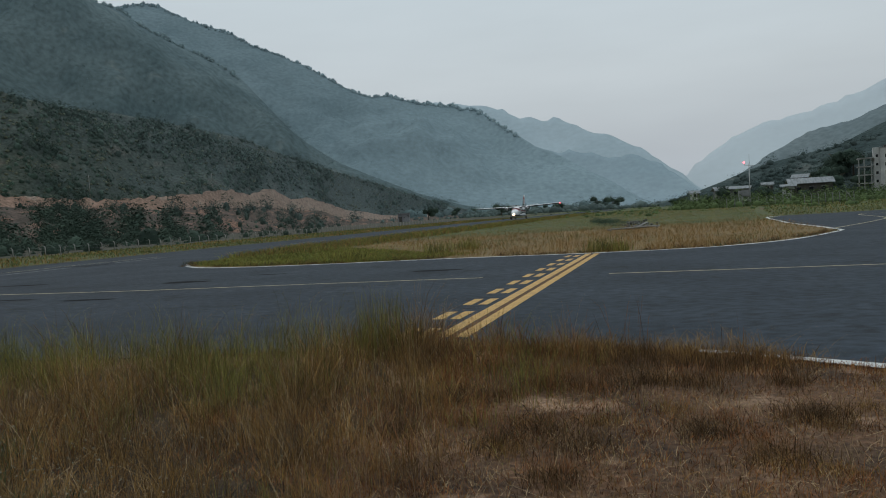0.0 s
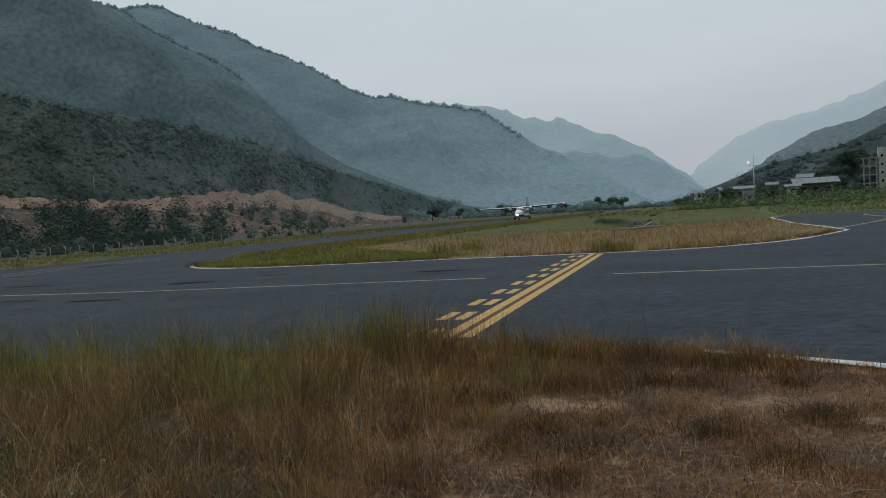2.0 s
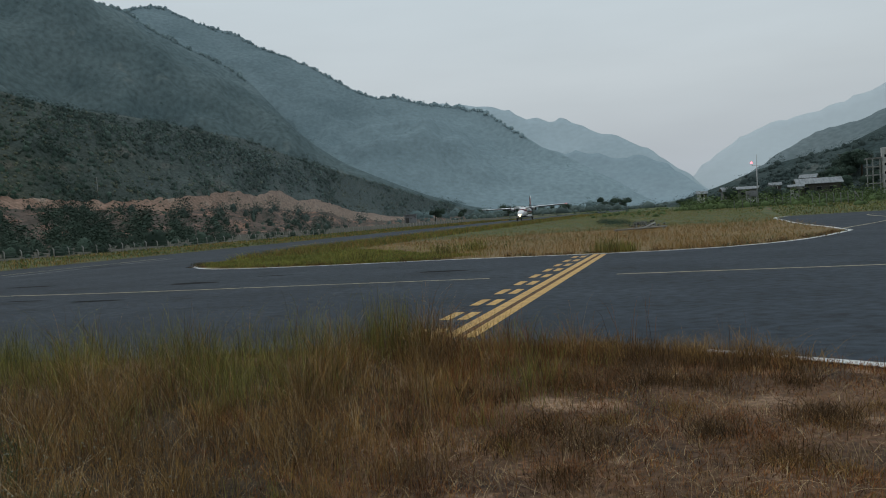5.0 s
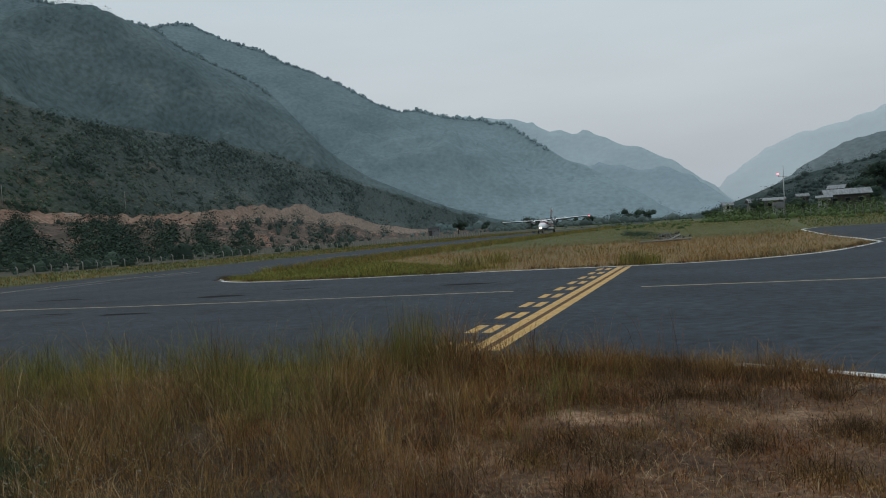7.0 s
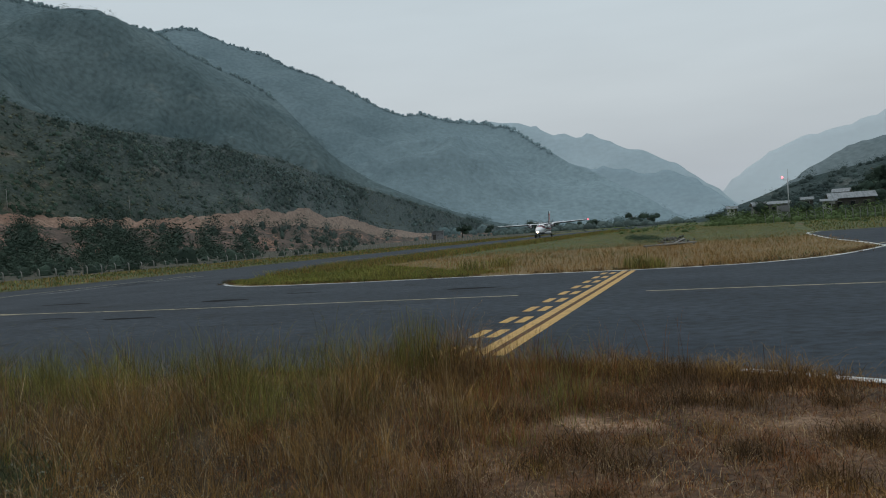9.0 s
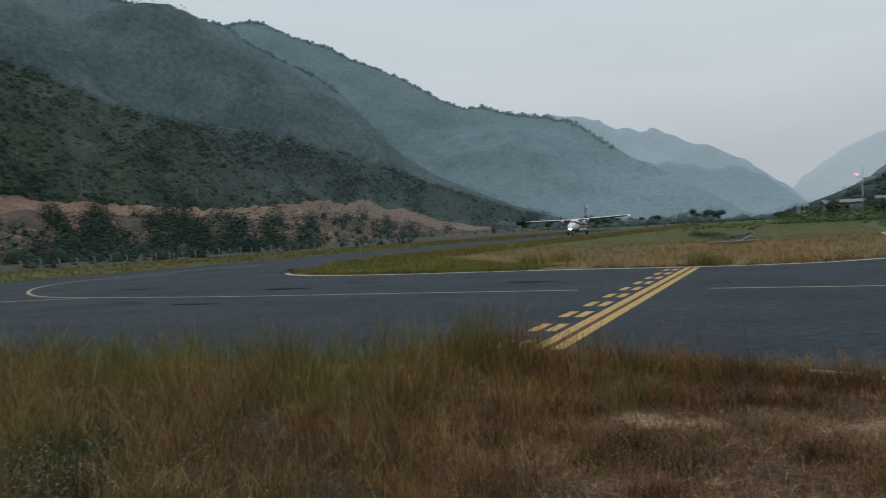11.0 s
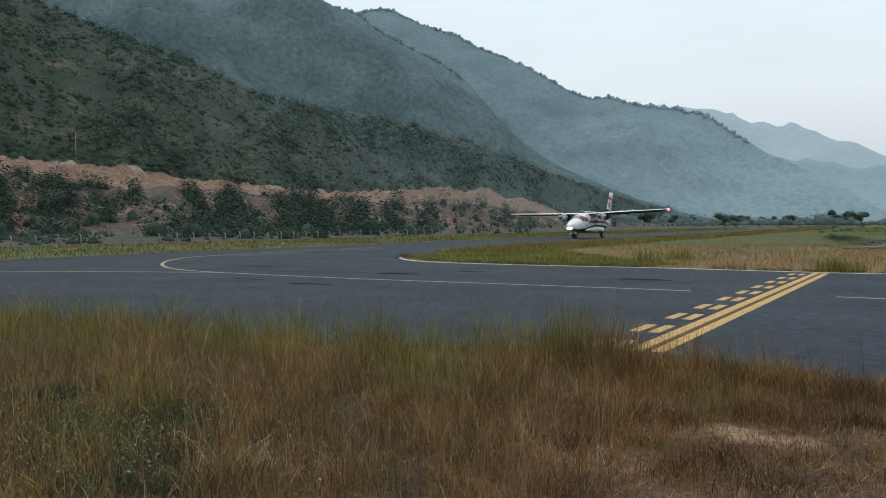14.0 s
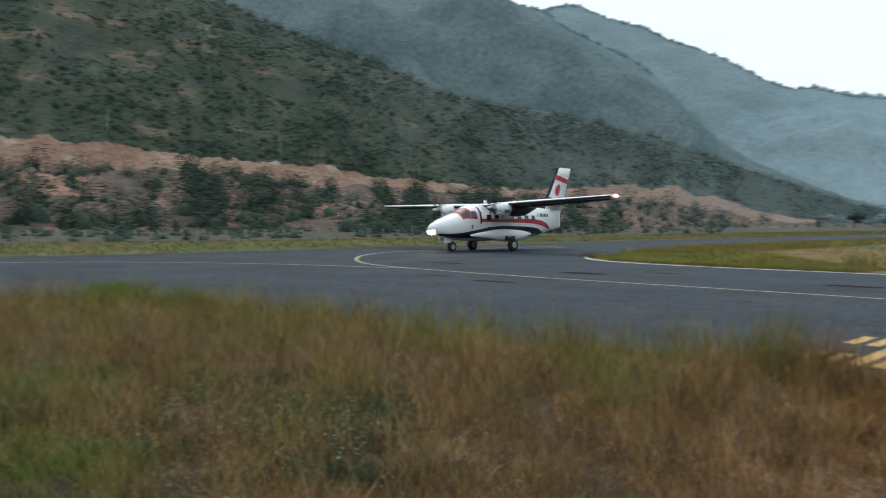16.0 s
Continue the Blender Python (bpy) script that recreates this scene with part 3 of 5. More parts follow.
SKY_A = [(-80, 17), (-60, 18), (-43, 17.5), (-33, 17.3), (-28.5, 16.4), (-24, 15.6), (-21.6, 15.0), (-20.2, 14.0), (-18.2, 12.9), (-16, 11.9), (-14.1, 10.8), (-12.3, 8.8), (-10.4, 6.6), (-8.8, 5.4), (-7.3, 4.4), (-4.9, 3.3), (-1.7, 1.9), (1, 1.0), (4, 0.3)]
SKY_B = [(-80, 12), (-30, 13), (-23, 14.6), (-21.4, 15.0), (-20.1, 15.4), (-18.3, 15.0), (-16.9, 14.2), (-14.6, 13.7), (-12.8, 12.6), (-10.9, 11.9), (-8.9, 11.0), (-7, 9.9), (-5, 9.0), (-3, 8.8), (-0.9, 8.3), (1.1, 8.0), (3.2, 7.5), (4.3, 6.6),
         (5.9, 5.5), (7.5, 4.5), (9.1, 3.7), (10.6, 2.8), (12.2, 1.9), (13.6, 0.9), (15, 0.2)]
SKY_C = [(-6, 8), (0.3, 8.2), (2, 8.0), (4, 7.7), (5.2, 7.2), (7.2, 6.6), (9, 6.5), (10.4, 5.7), (12.3, 5.0), (13.9, 4.3), (15.4, 3.4), (16.5, 2.5), (17.6, 1.7), (18.7, 0.6), (20, 0.2)]
SKY_D = [(5, 4.6), (7.5, 4.3), (10.3, 4.1), (12.3, 3.4), (14.2, 3.6), (15.8, 2.8), (17.2, 1.8), (18.3, 0.7), (19.5, 0.2)]
SKY_E = [(14, 0.3), (16.9, 1.6), (18.8, 3.2), (20.7, 4.4), (22.5, 5.0), (25.6, 5.7), (27.6, 6.2), (29.8, 7.1), (40, 10), (60, 12)]
SKY_F = [(20, 1.4), (22, 2.3), (23.5, 3.3), (25.2, 4.2), (27.6, 4.7), (29.8, 5.6), (40, 8), (60, 9)]
SKY_G = [(15.5, 0.2), (16.4, 0.4), (18.3, 1.0), (19.8, 1.5), (21.3, 2.1), (23.1, 2.6), (24.8, 2.9), (26.9, 3.3), (29.7, 4.6), (40, 7), (60, 8)]
# haze on these ranges comes from their painted colours alone
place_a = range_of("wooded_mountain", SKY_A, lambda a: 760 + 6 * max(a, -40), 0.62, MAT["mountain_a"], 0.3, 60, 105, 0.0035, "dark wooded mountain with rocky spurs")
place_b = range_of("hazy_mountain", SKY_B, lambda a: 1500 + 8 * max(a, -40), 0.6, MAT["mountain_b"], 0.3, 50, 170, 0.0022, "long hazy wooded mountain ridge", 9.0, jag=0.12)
range_of("far_mountain", SKY_C, lambda a: 2900, 0.6, MAT["mountain_c"], 0.4, 16, 60, 0.002, "distant mountain in pale haze blue", 3.0, jag=0.22)
range_of("far_spur", SKY_D, lambda a: 2500, 0.6, MAT["mountain_d"], 0.4, 16, 40, 0.002, "distant mountain spur in haze blue", 5.0, jag=0.22)
range_of("pale_mountain", SKY_E, lambda a: 3300, 0.6, MAT["mountain_e"], 0.5, 12, 40, 0.002, "distant mountain paled for haze", 6.0, jag=0.25)
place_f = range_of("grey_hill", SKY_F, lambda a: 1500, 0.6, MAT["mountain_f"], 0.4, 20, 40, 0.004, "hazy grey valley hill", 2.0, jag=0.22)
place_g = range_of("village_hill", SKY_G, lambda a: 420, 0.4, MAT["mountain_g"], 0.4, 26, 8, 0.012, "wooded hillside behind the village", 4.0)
# the valley closes behind the viewer
range_of("valley_side", [(60, 10), (90, 14), (150, 13), (200, 12), (260, 15), (285, 17)], lambda a: 600, 0.6, MAT["mountain_a"], 3, 12, 40, 0.004, "wooded valley side", 8.0)

# ---- turf: sheets just above the ground ----


def turf(name, outline, z, mat, label):
    return tagged(slab(name, outline, z, 0.03, MAT[mat]), label, "turf", kind="structure")


ISLAND = [(p.x, p.y) for p in spline(ISLAND_FRONT, 1.0)] + [(p.x, p.y) for p in spline(ISLAND_RIGHT, 2.0)[1:]] + [(36, 90), (60, 150), (70, 260), (runway_near(260), 260)] + [(runway_near(y), y) for y in (160, 100, 60)]
turf("island_turf", ISLAND, 0.010, "turf_dry", "dry tan turf of the grass island")
turf("far_field", [(runway_near(62) + 0.3, 62), (26, 63), (32, 74), (60, 150), (70, 259), (runway_near(259) + 0.3, 259)], 0.016, "field", "olive green field beyond the island")
turf("lush_corner", [(-13.0, 41.6), (-11.8, 38.6), (-9.6, 36.4), (-5.4, 34.8), (-1.0, 33.9), (1.5, 35.5), (-1.5, 39), (-4.0, 46), (-7, 52), (-9.6, 53)], 0.016, "turf_lush", "bright green turf at the island's corner")
def fence_x(y):
    return -51.0 + 0.33 * (y - 55)


VERGE = [(runway_far(y), y) for y in (42.6, 100, 250)] + [(fence_x(y) - 0.6, y) for y in (250, 120, 60, 8)] + [(-74, -8), (-55.5, -8), (-43.5, 12), (-37.5, 23.6), (-34.6, 29.6), (-32.3, 37.2)]
FLAT = [(fence_x(y) - 0.6, y) for y in (8, 60, 120, 300, 420)] + [(-40, 460), (-130, 320), (-190, 150), (-230, 60), (-250, -30), (-90, -30), (-74, -8)]
turf("river_flat", FLAT, 0.008, "flat_earth", "dull scrubby earth between the fence and the bank")
turf("verge_turf", VERGE, 0.010, "field", "green and tan turf of the runway verge")
EAST = [(31, 73), (60, 72), (120, 67), (200, 60), (260, 140), (180, 260), (110, 330), (80, 262), (62, 150), (45, 110)]
turf("east_field", EAST, 0.010, "field", "green field beyond the apron")
valley = [polar(a, 150, 0) for a in (-13, 0, 15, 30, 45)] + [polar(a, 1300, 0) for a in (45, 30, 15, 0, -13)]
turf("valley_floor", [(p.x, p.y) for p in valley], -0.02, "field", "olive green valley floor")

# ---- the aircraft ----
# nose along +y, its own right along +x, ground under the main wheels
STATIONS = [(5.52, 1.42, 0.03, 0.03), (5.40, 1.42, 0.24, 0.20), (5.1, 1.43, 0.46, 0.37), (4.6, 1.45, 0.68, 0.56), (4.0, 1.49, 0.84, 0.72), (3.45, 1.55, 0.93, 0.84), (2.9, 1.67, 0.99, 0.99), (2.4, 1.76, 1.03, 1.10),
            (1.8, 1.79, 1.05, 1.13), (0.0, 1.80, 1.05, 1.14), (-2.5, 1.80, 1.05, 1.14), (-3.3, 1.84, 0.97, 1.08), (-4.2, 1.90, 0.80, 0.97), (-5.1, 1.97, 0.58, 0.84), (-6.0, 2.03, 0.34, 0.72), (-6.8, 2.08, 0.12, 0.64), (-7.05, 2.1, 0.04, 0.58)]
POWER = 2.5


def section(y):
    ys = [s[0] for s in reversed(STATIONS)]
    return [float(np.interp(y, ys, [s[i] for s in reversed(STATIONS)])) for i in (1, 2, 3)]


def skin_x(y, z, off=0.0):
    zc, w, h = section(y)
    d = min(abs(z - zc) / h, 0.995)
    return w * (1 - d ** POWER) ** (1 / POWER) + off


def loft_bm(rings, cap=True):
    bm = bmesh.new()
    made = [[bm.verts.new(p) for p in ring] for ring in rings]
    n = len(made[0])
    for a, b in zip(made, made[1:]):
        for k in range(n):
            bm.faces.new((a[k], a[(k + 1) % n], b[(k + 1) % n], b[k]))
    if cap:
        bm.faces.new(made[0])
        bm.faces.new(list(reversed(made[-1])))
    bmesh.ops.recalc_face_normals(bm, faces=bm.faces)
    return bm


def fuselage_bm():
    rings = []
    ys = []
    for (a, *_), (b, *_) in zip(STATIONS, STATIONS[1:]):
        n = max(1, int(abs(a - b) / 0.3))
        ys += [a + (b - a) * k / n for k in range(n)]
    for y in ys + [STATIONS[-1][0]]:
        zc, w, h = section(y)
        ring = []
        for k in range(40):
            a = 2 * math.pi * k / 40
            c, s = math.cos(a), math.sin(a)
            ring.append((w * math.copysign(abs(c) ** (2 / POWER), c), y, zc + h * math.copysign(abs(s) ** (2 / POWER), s)))
        rings.append(ring)
    return loft_bm(rings)


def side_patch(side, ys, low, high, off=0.012, rows=4):
    """A painted or glazed patch that lies on the fuselage's side, between two heights given as functions of y."""
    bm = bmesh.new()
    grid = []
    for y in ys:
        a, b = low(y), high(y)
        grid.append([bm.verts.new((side * skin_x(y, a + (b - a) * k / rows, off), y, a + (b - a) * k / rows)) for k in range(rows + 1)])
    for a, b in zip(grid, grid[1:]):
        for k in range(rows):
            bm.faces.new((a[k], a[k + 1], b[k + 1], b[k]) if side < 0 else (a[k], b[k], b[k + 1], a[k + 1]))
    return bm


def foil_ring(chord_at, lead, thick, span, z, vertical=False):
    """A wing section at one span station: leading edge at y = lead, chord backwards."""
    out = []
    for u, t in ((0, 0), (0.03, 0.35), (0.12, 0.75), (0.3, 1.0), (0.6, 0.72), (1, 0.04), (1, -0.04), (0.6, -0.5), (0.3, -0.62), (0.12, -0.5), (0.03, -0.28)):
        y, d = lead - u * chord_at, t * thick / 2
        out.append((d, y, z) if vertical else (span, y, z + d))
    return out


def half_skin(rings, first, last):
    """The strip of a lofted wing between two points of its section."""
    bm = bmesh.new()
    made = [[bm.verts.new(r[k % len(r)]) for k in range(first, last + 1)] for r in rings]
    for a, b in zip(made, made[1:]):
        for k in range(last - first):
            bm.faces.new((a[k], a[k + 1], b[k + 1], b[k]))
    bmesh.ops.recalc_face_normals(bm, faces=bm.faces)
    return bm


aircraft = tagged(new("aircraft"), "white twin-propeller aircraft with red and black stripes taxiing on the runway", "aircraft")
fuselage = part("fuselage", fuselage_bm(), MAT["paint_white"], aircraft)
span = lambda lo, hi, n: [lo + (hi - lo) * k / (n - 1) for k in range(n)]
curve = lambda pts: (lambda y: float(np.interp(y, [p[0] for p in pts], [p[1] for p in pts])))
RED_LOW, RED_HIGH = curve([(-5.3, 1.36), (-4.8, 1.46), (-4.0, 1.62), (-3.0, 1.74), (-1.5, 1.80), (2.0, 1.84)]), curve([(-5.3, 1.44), (-4.8, 1.76), (-4.0, 1.96), (-3.0, 2.05), (-1.5, 2.06), (2.0, 2.04)])
DARK_HIGH = curve([(-4.5, 1.14), (-3.6, 1.42), (-2.4, 1.53), (0.0, 1.60), (1.4, 1.50), (2.6, 1.30), (3.6, 1.15), (4.5, 1.10), (5.0, 1.14)])
DARK_LOW = lambda y: min(section(y)[0] - 0.97 * section(y)[2], DARK_HIGH(y) - 0.02)
for side in (-1, 1):
    part("red_stripe", side_patch(side, span(-5.4, 2.0, 40), RED_LOW, RED_HIGH, 0.010), MAT["paint_red"], fuselage, "red painted cheat line")
    part("black_stripe", side_patch(side, span(-4.5, 5.0, 46), DARK_LOW, DARK_HIGH, 0.010), MAT["paint_black"], fuselage, "black curved stripe sweeping under the belly")
    part("ice_guard", side_patch(side, span(1.98, 2.14, 3), lambda y: 1.35 if y < 0 else 1.72, lambda y: 2.80, 0.014, 10), MAT["paint_black"], fuselage, "black propeller ice guard strip")
    for k in range(7):
        y = 1.35 - 0.72 * k
        part("cabin_window", side_patch(side, span(y - 0.19, y + 0.19, 3), lambda q: 1.97, lambda q: 2.28, 0.018, 2), MAT["cockpit_glass"], fuselage, "dark cabin window")
    part("windscreen_surround", side_patch(side, span(2.35, 3.50, 12), lambda y: 1.98 + 0.02 * y, lambda y: min(section(y)[0] + section(y)[2] * 0.90, 2.52), 0.010, 6), MAT["paint_red"], fuselage, "red cockpit surround")
    part("side_window", side_patch(side, span(2.42, 2.82, 4), lambda y: 2.10, lambda y: 2.44, 0.018, 4), MAT["cockpit_glass"], fuselage, "dark cockpit side window")
    part("windscreen_pane", side_patch(side, span(2.88, 3.30, 6), lambda y: 2.10, lambda y: min(section(y)[0] + section(y)[2] * 0.86, 2.46), 0.018, 4), MAT["cockpit_glass"], fuselage, "dark windscreen pane")
    for a, b in ((-3.58, -3.50), (-3.98, -3.84), (-4.20, -4.05), (-4.36, -4.28), (-4.58, -4.42), (-4.80, -4.65), (-5.02, -4.87)):
        part("registration_bar", side_patch(side, span(a, b, 2), lambda y: 2.20, lambda y: 2.42, 0.012, 2), MAT["paint_black"], fuselage, "dark lettering bar")
    part("emblem", side_patch(side, span(2.75, 2.85, 3), lambda y: 1.42, lambda y: 1.66, 0.012, 2), MAT["paint_black"], fuselage, "small dark emblem")



def top_patch(ys, first, last, off):
    """A patch over the fuselage's back between two angles from its right side, in degrees."""
    bm = bmesh.new()
    grid = []
    for y in ys:
        zc, w, h = section(y)
        row = []
        for k in range(11):
            a = radians(first + (last - first) * k / 10)
            cs, sn = math.cos(a), math.sin(a)
            row.append(bm.verts.new(((w + off) * math.copysign(abs(cs) ** (2 / POWER), cs), y + off * 0.5, zc + (h + off) * math.copysign(abs(sn) ** (2 / POWER), sn))))
        grid.append(row)
    for a, b in zip(grid, grid[1:]):
        for k in range(10):
            bm.faces.new((a[k], b[k], b[k + 1], a[k + 1]))
    bmesh.ops.recalc_face_normals(bm, faces=bm.faces)
    return bm


part("windscreen_band", top_patch(span(2.72, 3.46, 8), 24, 156, 0.016), MAT["paint_red"], fuselage, "red band round the windscreen")
for lo, hi in ((34, 58), (62, 88), (92, 118), (122, 146)):
    part("front_pane", top_patch(span(2.84, 3.34, 6), lo, hi, 0.026), MAT["cockpit_glass"], fuselage, "dark windscreen pane")
wing = new("wing")
wing.parent = aircraft
for side in (-1, 1):
    rings = []
    for u in span(0, 1, 9):
        x = side * 9.85 * u
        chord = 2.45 if u < 0.26 else 2.45 - (u - 0.26) / 0.74 * 1.30
        lead = 1.35 - 0.42 * max(0, u - 0.26)
        rings.append(foil_ring(chord, lead, chord * 0.17, x, 2.82 + 9.85 * u * math.tan(radians(1.75))))
    part("leading_edge_boot", half_skin(rings, 0, 1), MAT["deice"], wing, "black de-icing boot")
    part("upper_skin", half_skin(rings, 1, 5), MAT["paint_white"], wing, "white upper wing skin")
    # the skin's colour holds grey paint and underside shade together
    part("lower_skin", half_skin(rings, 6, 11), MAT["wing_grey"], wing, "lower wing skin, grey paint darkened for shade")
    tip = rings[-1]
    bm = bmesh.new()
    bm.faces.new([bm.verts.new((p[0] + side * 0.03, p[1], p[2])) for p in tip])
    part("wing_tip", bm, MAT["paint_white"], wing, "white wing tip", False)
    lamp_bm = bmesh.new()
    bmesh.ops.create_uvsphere(lamp_bm, u_segments=12, v_segments=8, radius=0.13)
    bmesh.ops.scale(lamp_bm, vec=(1, 1.6, 0.8), verts=lamp_bm.verts)
    bmesh.ops.translate(lamp_bm, vec=(side * 9.93, 0.55, 3.13), verts=lamp_bm.verts)
    if side < 0:
        part("navigation_light", lamp_bm, MAT["beacon"], wing, "glowing red navigation light")
    else:
        part("navigation_light", lamp_bm, MAT["dark_glass"], wing, "unlit navigation light")
    for a, b in ((2.9, 5.4), (5.5, 9.2)):
        rr = []
        for x in (a, b):
            u = x / 9.85
            chord = 2.45 if u < 0.26 else 2.45 - (u - 0.26) / 0.74 * 1.30
            lead = 1.35 - 0.42 * max(0, u - 0.26)
            zz = 2.77 + x * math.tan(radians(1.75))
            rr.append([(side * x, lead - chord * 0.76, zz), (side * x, lead - chord * 0.76, zz - 0.10), (side * x, lead - chord * 1.08, zz - 0.10), (side * x, lead - chord * 1.08, zz - 0.07)])
        part("flap", loft_bm(rr), MAT["wing_grey"], wing, "grey trailing flap", False)

tail_plane = new("tailplane")
tail_plane.parent = aircraft
for side in (-1, 1):
    rings = [foil_ring(1.75 - 0.8 * u, -5.55 - 0.25 * u, 0.2 - 0.1 * u, side * 3.37 * u, 3.02 + 3.37 * u * math.tan(radians(7))) for u in span(0, 1, 4)]
    part("stabiliser", loft_bm(rings), MAT["paint_white"], tail_plane)
    part("stabiliser_boot", half_skin([[(p[0], p[1] + 0.005, p[2]) for p in r] for r in rings], 10, 12), MAT["deice"], tail_plane, "black rubber de-icing boot")

fin_rings = []
for u in span(0, 1, 8):
    z = 2.3 + 3.42 * u
    lead = -4.75 - 2.05 * u
    trail = -7.05 - 1.30 * u
    fin_rings.append(foil_ring(lead - trail, lead, 0.32 - 0.13 * u, 0, z, True))
fin = part("fin", loft_bm(fin_rings), MAT["paint_white"], aircraft)
part("fin_boot", half_skin([[(p[0] * 1.03, p[1] + 0.008, p[2]) for p in r] for r in fin_rings], 9, 13), MAT["deice"], fin, "black rubber de-icing boot")


def fin_patch(side, upper, lower, steps=10):
    """A painted patch that follows the fin's curved side, between two lines given as (share of chord, height)."""
    bm = bmesh.new()
    hi, lo = curve(upper), curve(lower)
    grid = []
    for k in range(steps + 1):
        c = upper[0][0] + (upper[-1][0] - upper[0][0]) * k / steps
        row = []
        for q in (0.0, 0.5, 1.0):
            z = lo(c) + (hi(c) - lo(c)) * q
            u = (z - 2.3) / 3.42
            lead, trail = -4.75 - 2.05 * u, -7.05 - 1.30 * u
            t = float(np.interp(c, [0, 0.03, 0.12, 0.3, 0.6, 1], [0, 0.35, 0.75, 1.0, 0.72, 0.04])) * (0.32 - 0.13 * u) / 2
            row.append(bm.verts.new((side * (t + 0.012), lead + c * (trail - lead), z)))
        grid.append(row)
    for a, b in zip(grid, grid[1:]):
        for k in range(2):
            bm.faces.new((a[k], a[k + 1], b[k + 1], b[k]) if side > 0 else (a[k], b[k], b[k + 1], a[k + 1]))
    return bm


for side in (-1, 1):
    part("fin_band", fin_patch(side, [(0.03, 5.22), (0.5, 5.06), (0.99, 4.90)], [(0.03, 4.92), (0.5, 4.76), (0.99, 4.58)]), MAT["paint_red"], fin, "red band")
    part("fin_emblem", fin_patch(side, [(0.30, 4.30), (0.40, 4.58), (0.52, 4.46), (0.58, 4.08)], [(0.30, 4.12), (0.40, 3.86), (0.52, 3.66), (0.58, 3.94)]), MAT["paint_red"], fin, "small red painted shape")
    part("fin_base_band", fin_patch(side, [(0.03, 3.62), (0.4, 3.54), (0.97, 3.34)], [(0.03, 3.26), (0.4, 3.22), (0.97, 3.18)]), MAT["paint_black"], fin, "dark band")
    part("rudder_gap", fin_patch(side, [(0.60, 5.62), (0.615, 5.62)], [(0.60, 2.5), (0.615, 2.5)], 1), MAT["wing_grey"], fin, "thin dark rudder hinge line")

propellers = []
for side in (-1, 1):
    x = side * 2.42
    rings = []
    for y, zc, w, h in ((2.55, 2.64, 0.17, 0.18), (2.35, 2.63, 0.25, 0.26), (1.9, 2.62, 0.31, 0.33), (1.25, 2.64, 0.34, 0.37), (1.05, 2.65, 0.34, 0.38)):
        rings.append([(x + w * math.cos(a), y, zc + h * math.sin(a)) for a in [2 * math.pi * k / 20 for k in range(20)]])
    nacelle = part("nacelle", loft_bm(rings), MAT["paint_white"], aircraft, "white engine nacelle")
    part("rear_fairing", loft_bm([[(x + w * math.cos(a), y, zc + h * math.sin(a)) for a in [2 * math.pi * k / 20 for k in range(20)]] for y, zc, w, h in ((1.08, 2.62, 0.36, 0.41), (0.4, 2.60, 0.38, 0.46), (-0.4, 2.64, 0.34, 0.42), (-1.1, 2.74, 0.22, 0.26), (-1.7, 2.82, 0.06, 0.08))]), MAT["paint_black"], nacelle, "black rear nacelle under the wing")
    part("nose_ring", loft_bm([[(x + w * math.cos(a), y, 2.635 + w * 1.04 * math.sin(a)) for a in [2 * math.pi * k / 20 for k in range(20)]] for y, w in ((2.58, 0.17), (2.50, 0.22), (2.40, 0.255), (2.36, 0.245))]), MAT["metal"], nacelle, "bare metal nacelle nose ring")
    part("air_intake", loft_bm([[(x + w * math.cos(a), y, 2.36 + 0.13 * math.sin(a)) for a in [2 * math.pi * k / 14 for k in range(14)]] for y, w in ((2.30, 0.15), (2.1, 0.20), (0.9, 0.20), (0.3, 0.05))]), MAT["paint_white"], nacelle, "white air intake under the nacelle")
    part("intake_mouth", loft_bm([[(x + w * math.cos(a), y, 2.36 + w * 0.7 * math.sin(a)) for a in [2 * math.pi * k / 14 for k in range(14)]] for y, w in ((2.32, 0.12), (2.28, 0.13))]), MAT["paint_black"], nacelle, "dark intake mouth")
    for s in (-1, 1):
        part("exhaust", tube_bm((x + s * 0.26, 1.7, 2.56), (x + s * 0.44, 1.45, 2.50), 0.09), MAT["metal"], nacelle, "sooty exhaust stub")
    hub = new("propeller")
    hub.parent = aircraft
    hub.location = (x, 2.62, 2.64)
    part("spinner", loft_bm([[(w * math.cos(a), y, w * math.sin(a)) for a in [2 * math.pi * k / 16 for k in range(16)]] for y, w in ((-0.08, 0.17), (0.1, 0.16), (0.26, 0.11), (0.36, 0.02))]), MAT["metal"], hub, "dull metal spinner")
    for k in range(5):
        bm = bmesh.new()
        rows = []
        for r, c, tw in ((0.18, 0.10, 60), (0.45, 0.20, 42), (0.8, 0.21, 30), (1.1, 0.15, 24), (1.15, 0.06, 22)):
            cs, sn = math.cos(radians(tw)) * c / 2, math.sin(radians(tw)) * c / 2
            rows.append([(cs, sn, r), (0, 0.02, r), (-cs, -sn, r), (0, -0.02, r)])
        bm.free()
        bm = loft_bm(rows)
        bmesh.ops.transform(bm, matrix=Matrix.Rotation(2 * math.pi * k / 5, 4, "Y"), verts=bm.verts)
        part("blade", bm, MAT["paint_black"], hub)
    propellers.append(hub)
    # fairing and main gear
    rings = []
